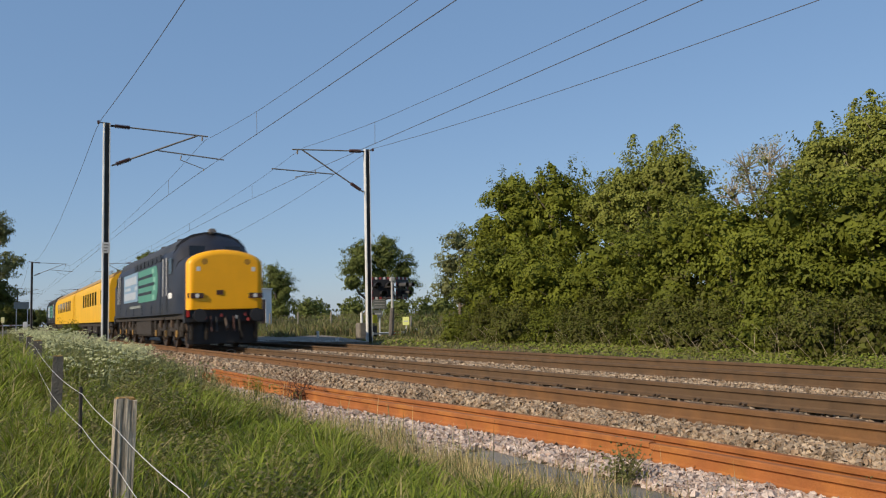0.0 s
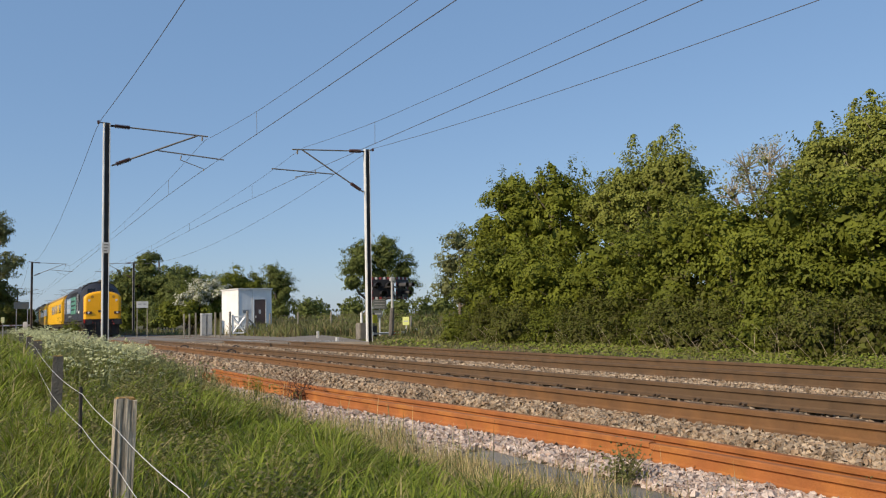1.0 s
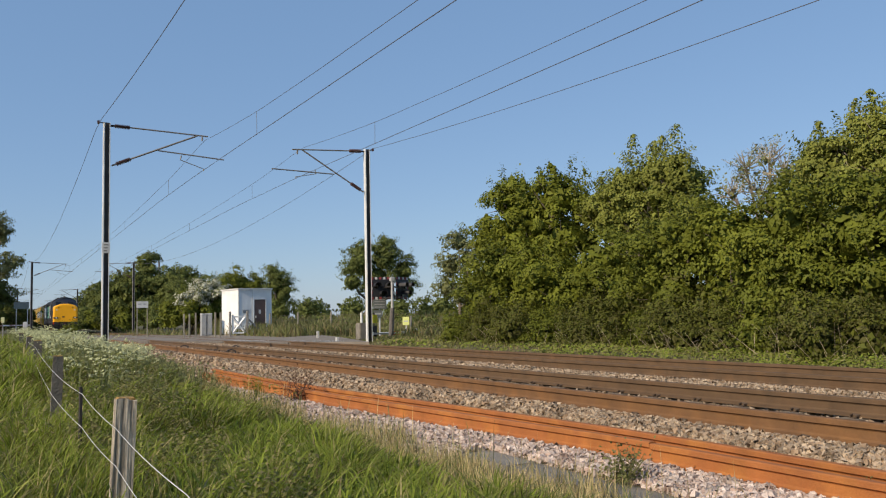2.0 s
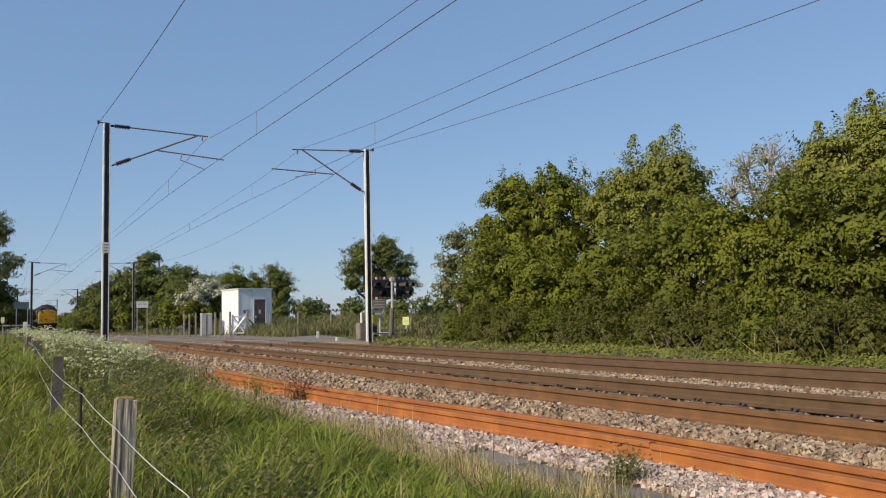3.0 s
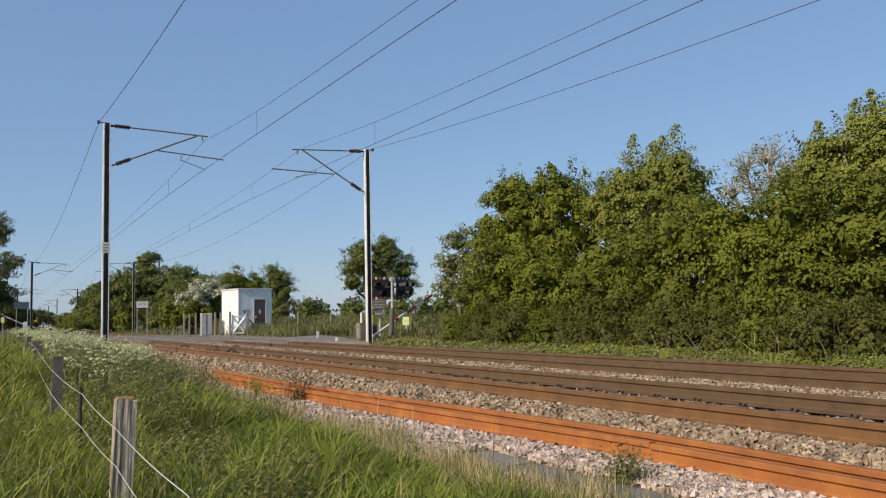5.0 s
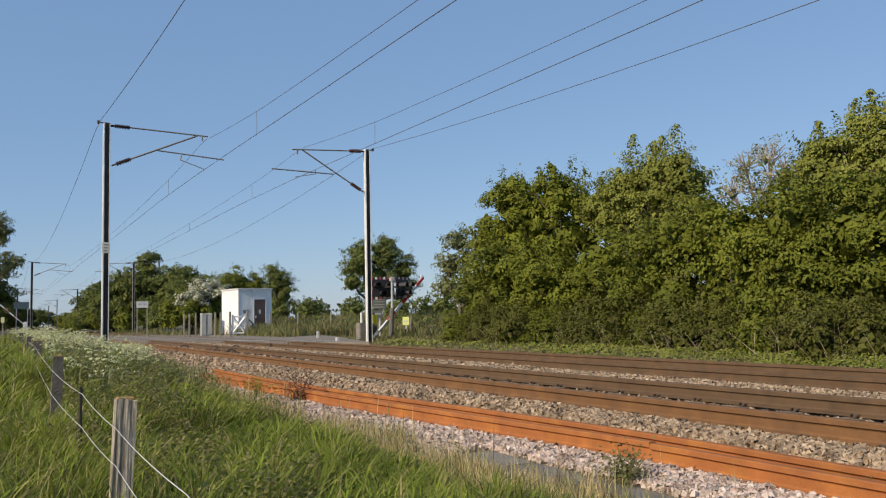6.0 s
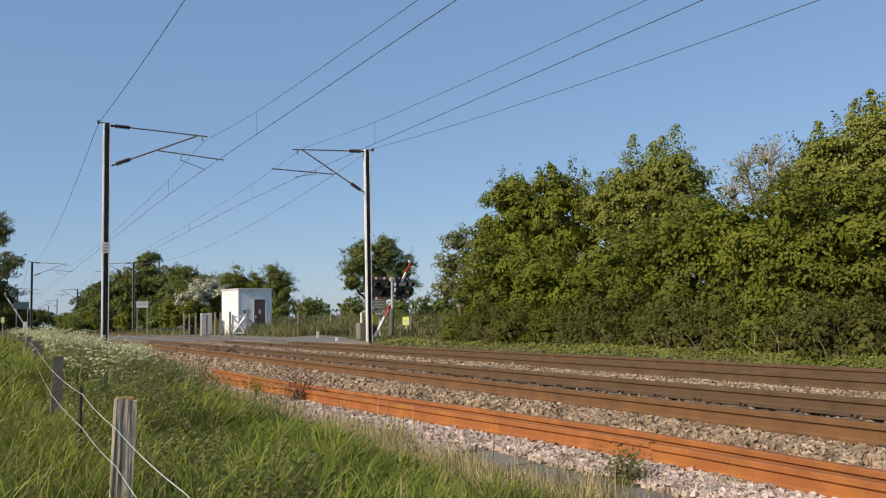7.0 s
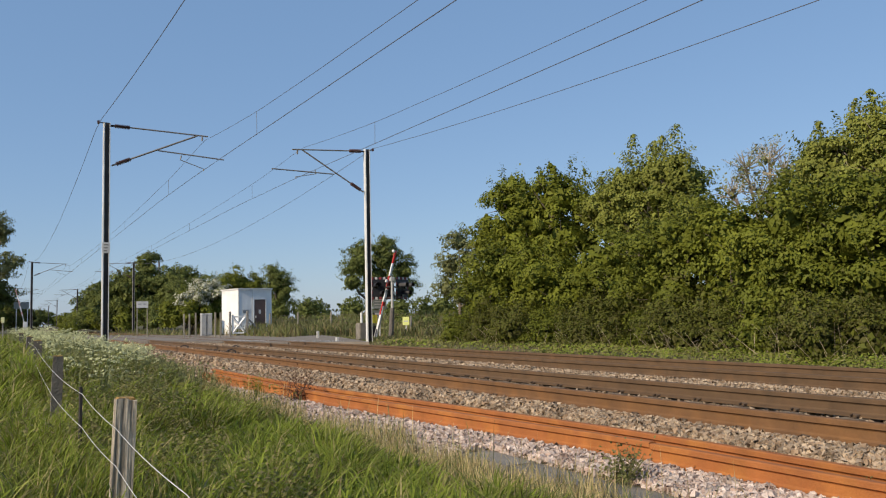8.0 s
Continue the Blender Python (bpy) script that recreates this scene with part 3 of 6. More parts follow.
    # near and far sides
    for s in (-1, 1):
        x = s * 1.331
        d = 0.007 * s * -1
        lg = panel("livery_panel", o, x, 9.35, 13.6, 1.74, 2.92, M_PALEBLUE, d, "pale blue livery panel with white bands")
        for y0, y1, z0, z1 in ((9.7, 13.2, 2.46, 2.78), (9.9, 13.4, 1.84, 2.14), (9.5, 10.2, 2.2, 2.36), (11.4, 13.3, 2.24, 2.36)):
            panel("lettering_bar", lg, x + 0.007 * s, y0, y1, z0, z1, M_PALEMARK, d)
        tl = part("livery_panel", round_panel(x, d, 4.55, 9.2, 1.66, 2.90), M_TEAL, o, "green livery panel with a rounded end")
        for zz, ye in ((1.98, 5.9), (2.28, 5.3), (2.60, 5.7)):
            panel("livery_stripe", tl, x + 0.007 * s, ye, 9.1, zz - 0.055, zz + 0.055, M_BLUE, d)
        for zz, ye in ((1.80, 5.2), (2.13, 5.0), (2.43, 5.0), (2.75, 5.3)):
            panel("livery_highlight", tl, x + 0.007 * s, ye, ye + 0.5, zz - 0.10, zz + 0.08, M_PALEGREEN, d)
        for k in range(7):
            panel("roof_grille", o, s * 1.285, 4.1 + k * 0.95, 4.8 + k * 0.95, 3.0, 3.22, M_BLACK, d * 3)
        for yy in (2.66, LEN - 3.3):
            dr = panel("cab_door", o, x, yy, yy + 0.62, 1.2, 3.0, M_BLUE, d * 1.8)
            panel("handrail", o, x + 0.02 * s, yy - 0.06, yy - 0.01, 1.75, 3.0, M_GALV, d * 3)
            panel("handrail", o, x + 0.02 * s, yy + 0.62, yy + 0.67, 1.75, 3.0, M_GALV, d * 3)
            panel("cab_side_window", o, x, yy - 0.85 if yy < 5 else yy + 0.85, yy - 0.28 if yy < 5 else yy + 1.4, 2.45, 2.95, M_GLASS, d)
        panel("data_plate", o, x, 1.75, 2.4, 1.64, 1.82, M_WHITE, d * 1.5)
        panel("number_bar", o, x, 8.6, 11.6, 1.46, 1.56, M_NOTICE, d * 1.5)
        for k in range(5):
            panel("body_panel", o, s * 1.332, 3.6 + k * 2.3, 5.6 + k * 2.3, 1.18, 1.5, M_BLUE, d * 1.2)
    tank = boxed(-1.15, 1.15, 7.1, 11.0, 0.35, 1.1, 0.06)
    part("fuel_tank", tank, M_UNDER, o)
    part("underframe", boxed(-1.2, 1.2, 0.5, LEN - 0.5, 0.95, 1.13), M_UNDER, o)
    for k in range(3):
        part("roof_fan", rods((0, 5.2 + k * 3.4, 3.80), (0, 5.2 + k * 3.4, 3.878), 0.55, seg=18), M_ROOF, o)
    return o


def round_panel(x, d, y0, y1, z0, z1):
    """A thin upright plate in the plane of the side, square behind and round in front."""
    r = (z1 - z0) / 2
    ring = [(y1, z0), (y1, z1)] + [(y0 + 0.75 * r - 0.75 * r * math.sin(math.pi * i / 12), (z0 + z1) / 2 + r * math.cos(math.pi * i / 12)) for i in range(13)]
    bm = bmesh.new()
    lo, hi = [bm.verts.new((x, y, z)) for y, z in ring], [bm.verts.new((x - d, y, z)) for y, z in ring]
    bm.faces.new(lo)
    bm.faces.new(hi[::-1])
    for i in range(len(ring)):
        j = (i + 1) % len(ring)
        bm.faces.new((lo[i], lo[j], hi[j], hi[i]))
    bmesh.ops.recalc_face_normals(bm, faces=bm.faces)
    return bm


def loft_screen(x, f, s):
    bm = bmesh.new()
    z0, z1 = 3.02, 3.34
    y0, y1 = f(1.34), f(1.55)
    a, b = x * 0.56 - 0.36, x * 0.56 + 0.36
    vs = [bm.verts.new(p) for p in ((a, y0 - 0.03 * s, z0), (b, y0 - 0.03 * s, z0), (b * 0.97, y1 - 0.03 * s, z1), (a * 0.97, y1 - 0.03 * s, z1), (a, y0 + 0.06 * s, z0), (b, y0 + 0.06 * s, z0), (b * 0.97, y1 + 0.06 * s, z1), (a * 0.97, y1 + 0.06 * s, z1))]
    for q in ((0, 1, 2, 3), (7, 6, 5, 4), (0, 4, 5, 1), (1, 5, 6, 2), (2, 6, 7, 3), (3, 7, 4, 0)):
        bm.faces.new([vs[i] for i in q])
    bmesh.ops.recalc_face_normals(bm, faces=bm.faces)
    return bm


def build_coach(label, windows):
    o = thing("coach", pose(C1, 47, 0), label, "railway carriage", "train")
    LEN = 21.9
    loft("body", [(0.0, arch(1.36, 0.98, 2.75, 3.62, p=2.2)), (LEN, arch(1.36, 0.98, 2.75, 3.62, p=2.2))], M_COACH, o)
    loft("roof", [(0.02, [(x * 1.005, z + 0.01) for x, z in arch(1.2, 3.22, 3.23, 3.63, p=2.2)]), (LEN - 0.02, [(x * 1.005, z + 0.01) for x, z in arch(1.2, 3.22, 3.23, 3.63, p=2.2)])], M_COACHROOF, o)
    part("underframe", boxed(-1.2, 1.2, 0.2, LEN - 0.2, 0.75, 0.99), M_UNDER, o)
    for y0, y1 in ((8, 10.4), (11.5, 14)):
        part("equipment_box", boxed(-1.15, 1.15, y0, y1, 0.35, 0.8, 0.03), M_UNDER, o)
    for e in (0, 1):
        y = -0.22 if e == 0 else LEN - 0.05
        part("gangway", boxed(-0.5, 0.5, y, y + 0.27, 1.1, 3.2, 0.05), M_BLACK, o)
        bogie(o, 3.0 if e == 0 else LEN - 3.0, (-1.25, 1.25), 1.9)
        for x in (-0.87, 0.87):
            part("buffer", rods((x, 0 if e == 0 else LEN, 1.05), (x, -0.35 if e == 0 else LEN + 0.35, 1.05), 0.12), M_BLACK, o)
    for s in (-1, 1):
        for y, w in windows:
            panel("window", o, s * 1.361, y, y + w, 1.95, 2.72, M_GLASS, -0.008 * s)
        for y in (0.5, LEN - 1.3):
            panel("door", o, s * 1.361, y, y + 0.78, 1.05, 2.85, M_COACH, -0.012 * s)
    return o


LOCO = build_loco()
COACH_A = build_coach("bright yellow test coach with a few dark side windows", [(1.6, 0.55), (2.6, 0.55), (3.6, 0.55)] + [(6.4 + 1.5 * k, 0.9) for k in range(6)])
COACH_B = build_coach("yellow test coach coupled behind the first", [(3.0 + 1.9 * k, 1.1) for k in range(8)])
LOCO_B = copy_thing(LOCO, pose(C1, 95, 0))
tagged(LOCO_B, "dark blue diesel locomotive at the far end of the train")


# ---- foliage ----
RNG = np.random.default_rng(11)


def unit(n):
    v = RNG.normal(size=(n, 3))
    return v / np.linalg.norm(v, axis=1, keepdims=True)


def leaf_quads(c, out, size):
    """Rhombic leaves at c that face roughly along out."""
    n = len(c)
    nor = out * 2.0 + unit(n)
    nor /= np.linalg.norm(nor, axis=1, keepdims=True)
    u = np.cross(nor, unit(n))
    u /= np.linalg.norm(u, axis=1, keepdims=True) + 1e-9
    v = np.cross(nor, u)
    s = (size * RNG.uniform(0.6, 1.3, n))[:, None]
    fold = nor * s * 0.12
    co = np.stack([c - u * s * 0.5, c + v * s * 0.30 + fold, c + u * s * 0.5, c - v * s * 0.30 + fold], 1)
    return co.reshape(-1, 3)


def crown_points(blobs, rc, per, inner=0.35, density=0.9, floor=-9.0):
    """Leaf places in billowing sprays with dark gaps between them, and thin sprigs past the outline."""
    cs, outs, core = [], [], []
    for x, y, z, r in blobs:
        c0 = np.array((x, y, z))
        k = max(7, int(2.5 * r * r / (rc * rc) * density))
        d = unit(k)
        d[:, 2] = np.where(d[:, 2] < -0.6, -d[:, 2], d[:, 2])
        rad = r * RNG.uniform(0.62, 1.08, k)
        rad *= 1.0 + 0.3 * np.array([noise.noise(Vector(c0) * 0.9 + Vector(q) * 2.2) for q in d])
        cl = c0 + d * rad[:, None]
        for j in range(k):
            rr = min(rc, 0.6 * r) * RNG.uniform(0.55, 1.5)
            m = int(per * 1.25 * (rr / rc) ** 1.6 * RNG.uniform(0.7, 1.2)) + 4
            off = unit(m)
            off[:, 2] = np.where(off[:, 2] < -0.2, -off[:, 2], off[:, 2])
            lump = 1.0 + 0.35 * np.sin(off[:, 0] * 5 + j) * np.cos(off[:, 1] * 5 - j)
            off *= (rr * lump * RNG.uniform(0.55, 1.05, m) ** 0.6)[:, None]
            off[:, 2] *= 0.62
            off[:, 2] -= 0.25 * (off[:, 0] ** 2 + off[:, 1] ** 2) / rr
            cs.append(cl[j] + off)
            outs.append(off / (np.linalg.norm(off, axis=1, keepdims=True) + 1e-6) * 0.9 + d[j] * 0.3 + (0, 0, 0.35))
        for _ in range(int(7 * r) + 2):
            q = unit(1)[0]
            q[2] = abs(q[2]) + 0.2
            q /= np.linalg.norm(q)
            m = int(per * 0.22) + 8
            reach = RNG.uniform(0.15, 0.75) * min(1.0, 0.4 + r * 0.5) * (1.0 + rc * 0.6)
            t = RNG.random(m) ** 0.7
            bow = np.array((RNG.normal() * 0.12, RNG.normal() * 0.12, 0.1))
            cs.append(c0 + q * (r * 0.86 + reach * t)[:, None] + bow * (t ** 2)[:, None] + RNG.normal(size=(m, 3)) * 0.05 * (1 + rc))
            outs.append(np.tile(q, (m, 1)))
        m = int(k * per * inner * 1.5)
        d2 = unit(m)
        core.append(np.zeros(sum(len(q) for q in cs) - sum(len(q) for q in core)))
        cs.append(c0 + d2 * (r * RNG.uniform(0.1, 0.6, m))[:, None])
        core.append(np.ones(m))
        outs.append(d2)
    c, o, k = np.concatenate(cs), np.concatenate(outs), np.concatenate(core)
    keep = c[:, 2] > floor
    return c[keep], o[keep], k[keep]


def limbs(bm, base, blobs, r0):
    base = Vector(base)
    cen = sum((Vector(b[:3]) for b in blobs), Vector()) / len(blobs)
    fork = base.lerp(cen, 0.45)
    rod(bm, base, fork, r0, r0 * 0.7, seg=8)
    for x, y, z, r in blobs:
        q = Vector((x, y, z))
        mid = fork.lerp(q, 0.5) + Vector((random.uniform(-.2, .2), random.uniform(-.2, .2), -0.1))
        rod(bm, fork, mid, r0 * 0.5, r0 * 0.36, seg=6)
        rod(bm, mid, q, r0 * 0.36, r0 * 0.18, seg=6)
        for _ in range(7):
            d = Vector((random.uniform(-1, 1), random.uniform(-1, 1), random.uniform(-0.2, 1))).normalized()
            rod(bm, q.lerp(mid, random.random() * 0.4), q + d * r * random.uniform(0.8, 1.12), r0 * 0.15, r0 * 0.03, seg=5)


def build_tree(name, label, category, blobs, material, base, r0=0.14, rc=0.30, per=85, leaf=0.10, inner=0.35, density=0.9, deep=0.0, group="", floor=-0.2, twigs=0, spires=()):
    gz = ground_z(base[0], base[1]) - 0.05
    o = thing(name, pose(base[0], base[1], gz), label, category, group)
    all_blobs = list(blobs)
    if deep:
        all_blobs += [(x + deep, y + 0.2, z, r * 0.95) for x, y, z, r in blobs]
    loc = [(x - base[0], y - base[1], z - gz, r) for x, y, z, r in all_blobs]
    bm = bmesh.new()
    limbs(bm, (0, 0, 0), loc[:len(blobs)], r0)
    part("trunk" if category == "tree" else "stem", bm, M_BARK, o)
    if twigs:
        bm = bmesh.new()
        for x, y, z, r in loc[:len(blobs)]:
            for _ in range(twigs):
                d = Vector((random.uniform(-1, 1), random.uniform(-1, 1), random.uniform(-0.3, 1))).normalized()
                a = Vector((x, y, z)) + d * r * random.uniform(0.0, 0.5)
                b = a + (d + Vector((0, 0, 0.4))) * r * random.uniform(0.5, 1.1)
                rod(bm, a, b, 0.014, 0.004, seg=4)
                rod(bm, a.lerp(b, 0.5), a.lerp(b, 0.5) + Vector((random.uniform(-.25, .25), random.uniform(-.25, .25), random.uniform(0, .3))), 0.008, 0.003, seg=4)
        part("twig_tangle", bm, M_TWIG, o, "pale bare twigs")
    c, out, core = crown_points(loc[:len(blobs)], rc, per, inner, density, floor)
    if deep:
        c2, out2, core2 = crown_points(loc[len(blobs):], rc * 1.2, per * 0.35, inner * 1.5, density, floor)
        c, out, core = np.concatenate([c, c2]), np.concatenate([out, out2]), np.concatenate([core, core2])
    for x, y, z0, z1, w in spires:      # leading shoots that taper upwards
        m = int(per * 2.4)
        t = RNG.random(m)
        d = unit(m) * (1, 1, 0.3)
        lean = RNG.normal(0, 0.12, 2)
        q = np.stack([x - base[0] + lean[0] * t, y - base[1] + lean[1] * t, z0 - gz + (z1 - z0) * t], 1) + d * (w * (1 - t) ** 0.65 * RNG.uniform(0.3, 1.35, m) + 0.03)[:, None]
        c, out, core = np.concatenate([c, q]), np.concatenate([out, d + (0, 0, 0.5)]), np.concatenate([core, np.zeros(m)])
    quads("crown", leaf_quads(c, out, leaf * (1 + 1.8 * core)), 4, material, o)
    return o


T0 = [(18.0, 33.2, 4.1, 0.6), (18.0, 33.9, 3.1, 0.65), (18.0, 32.3, 3.3, 0.63), (18.0, 34.2, 2.1, 0.66), (18.0, 32.6, 1.8, 0.78)]
T1 = [(17.0, 26.2, 4.1, 1.44), (17.0, 24.2, 4.8, 0.93), (17.0, 27.3, 5.0, 0.81), (17.0, 28.7, 3.5, 1.05), (17.0, 29.2, 2.2, 0.88), (17.0, 23.8, 3.4, 1.05), (17.0, 25.6, 2.6, 1.3)]
T2 = [(17.5, 20.9, 4.2, 0.85), (17.5, 19.6, 4.35, 0.8), (17.5, 21.9, 3.7, 1.0), (17.5, 19.4, 3.4, 1.05), (17.5, 20.2, 4.9, 0.6), (17.5, 18.9, 4.75, 0.5), (17.5, 18.4, 3.5, 0.6), (17.5, 22.3, 4.3, 0.55),
      (17.5, 23.1, 4.1, 0.5), (17.5, 19.5, 4.95, 0.42), (17.5, 20.9, 4.9, 0.42), (17.5, 18.8, 4.5, 0.34), (17.5, 21.7, 4.7, 0.35)]
T3 = [(18.5, 17.2, 4.8, 0.41), (18.5, 16.4, 4.9, 0.46), (18.5, 15.9, 4.4, 0.45), (18.5, 17.7, 4.1, 0.48), (18.5, 16.8, 4.0, 0.56)]
T4 = [(18.0, 14.1, 4.2, 0.8), (18.0, 13.0, 4.4, 0.8), (18.0, 14.8, 3.8, 0.7), (18.0, 13.1, 4.95, 0.4), (18.0, 12.2, 4.0, 1.0), (18.0, 13.2, 3.5, 1.06), (18.0, 14.2, 4.6, 0.35), (18.0, 12.0, 3.2, 1.12), (18.0, 12.0, 4.9, 0.35)]
G = "line of hedgerow trees"
build_tree("hedgerow_tree", "slender grey-green tree with thin foliage at the hedge end", "tree", T0, M_LEAF[3], (18.0, 33.2), 0.10, rc=0.24, per=55, inner=0.2, group=G)
build_tree("hedgerow_tree", "broad tree with bright lime-green spring leaves", "tree", T1, M_LEAF[0], (17.4, 26.0), 0.2, rc=0.42, per=150, leaf=0.118, deep=1.0, inner=0.28, density=0.8, group=G, spires=[(17.0, 28.9, 4.2, 4.8, 0.25), (17.0, 27.0, 5.4, 6.0, 0.3), (17.0, 25.3, 5.2, 5.8, 0.3), (17.0, 24.2, 5.4, 6.0, 0.3), (17.0, 26.2, 5.3, 5.8, 0.3)])
build_tree("hedgerow_tree", "tall tree with two pointed tops and pale green leaves", "tree", T2, M_LEAF[5], (17.8, 20.3), 0.2, rc=0.32, per=125, leaf=0.10, deep=0.9, inner=0.28, density=0.8, group=G, spires=[(17.5, 19.25, 5.1, 6.4, 0.55), (17.5, 20.8, 5.0, 6.35, 0.5), (17.5, 20.1, 5.2, 6.0, 0.5), (17.5, 19.7, 5.2, 6.1, 0.45), (17.5, 22.3, 4.6, 5.3, 0.3), (17.5, 18.8, 4.6, 5.3, 0.3), (17.5, 21.6, 4.8, 5.5, 0.3)])
build_tree("hedgerow_tree", "half-bare tree with pale twigs and few leaves", "tree", T3, M_LEAF[3], (18.6, 16.6), 0.13, rc=0.20, per=15, leaf=0.08, inner=0.05, density=0.6, group=G, twigs=26)
build_tree("hedgerow_tree", "tall tree with yellowish-green leaves and bare branches", "tree", T4, M_LEAF[5], (18.3, 13.2), 0.2, rc=0.32, per=110, leaf=0.10, deep=0.9, inner=0.22, density=0.75, group=G, twigs=5, spires=[(18.0, 12.8, 4.9, 5.9, 0.42), (18.0, 13.5, 4.8, 5.85, 0.38), (18.0, 14.3, 4.6, 5.5, 0.34), (18.0, 12.1, 4.9, 5.65, 0.36), (18.0, 14.9, 4.2, 5.0, 0.3)])

HEDGE = [[(15.4, 26.6, 1.3, 1.0), (15.4, 25.6, 2.4, 0.98)], [(15.4, 23.2, 1.9, 1.31), (15.4, 21.7, 1.1, 1.03), (15.4, 23.9, 0.8, 0.83)], [(15.4, 19.9, 2.1, 1.22), (15.4, 18.7, 1.4, 1.09)],
         [(15.4, 17.1, 2.3, 1.1), (15.4, 16.1, 2.7, 0.77), (15.4, 16.8, 1.3, 1.01)], [(15.4, 14.8, 2.6, 0.93), (15.4, 14.1, 1.7, 0.97), (15.4, 15.2, 1.2, 0.81)],
         [(15.4, 13.1, 2.7, 0.86), (15.4, 12.6, 1.9, 0.96), (15.4, 13.4, 1.2, 0.87)], [(15.4, 11.5, 2.3, 0.97), (15.4, 11.0, 1.4, 0.94), (15.4, 12.0, 1.0, 0.81), (15.4, 10.4, 2.5, 0.97)]]
for i, b in enumerate(HEDGE):
    build_tree("hawthorn_bush", ("dense green hawthorn bush in the trackside hedge", "dense lime-green bush in the trackside hedge")[i % 2], "bush", b, M_LEAF[(1, 0, 1, 1, 0, 1, 1)[i]], (b[0][0] + 0.2, b[0][1]), 0.09, rc=0.42, per=170, leaf=0.095, deep=1.3, inner=0.3, density=0.8, group="hedge bushes")
for y, z, r in ((8.4, 1.9, 1.6), (5.2, 2.2, 1.8), (1.6, 2.0, 1.7), (-2.5, 2.2, 2.0)):
    build_tree("hawthorn_bush", "dense green hawthorn bush in the trackside hedge", "bush", [(16.2, y, z, r), (17.6, y + 0.8, z + 1.6, r)], M_LEAF[1], (16.6, y), 0.1, rc=0.4, per=50, leaf=0.16, group="hedge bushes")
build_tree("thicket", "dense dark undergrowth behind the trackside hedge", "bush", [(17.3 + 0.4 * math.sin(i), 9.5 + 1.55 * i, 0.7 + 0.2 * math.sin(i * 2), 1.15) for i in range(14)] + [(18.4, 22.4, 3.0, 0.9), (18.4, 20.6, 2.9, 0.9)] + [(18.6, 16.5, 2.2, 1.0), (18.6, 15.0, 2.2, 1.0), (18.6, 18.0, 2.4, 1.0)] + [(15.3, 7.6 + 1.5 * i, 0.45, 0.95) for i in range(9)], M_LEAF[2], (17.3, 19.0), 0.05, rc=0.5, per=45, leaf=0.13, inner=0.8)
for i in range(16):
    y = 26.1 - 16.3 * (i / 15) ** 0.85
    r = 0.62 - 0.012 * i + 0.12 * math.sin(i * 2.3)
    fx = 13.85 - 0.10 * max(0.0, 17.0 - y) + 0.2 * math.sin(i * 1.7)
    build_tree("bramble_bush", "low dark bramble and dead stems at the hedge foot", "bush", [(fx, y, 0.2, r), (fx + 0.65, y + 0.5, 0.5, r * 1.1)], M_LEAF[2 if i % 4 else 1], (fx + 0.15, y), 0.03, rc=0.24, per=90, leaf=0.06, inner=0.3, group="hedge foot brambles")
    tw = bmesh.new()
    for _ in range(9):
        a, b = random.uniform(-0.5, 0.5), random.uniform(-0.6, 0.6)
        rod(tw, (fx - 0.1 + a * 0.5, y + b, -0.05), (fx - 0.2 + a * 0.5 + random.uniform(-0.4, 0.4), y + b + random.uniform(-0.6, 0.6), random.uniform(0.2, 0.6)), 0.005, 0.002, seg=4)
    tagged(part("dead_stalk_tangle", tw, M_TWIG), "tangle of pale dead stalks at the hedge foot", "dead stalks", "hedge foot stalks", "stuff")

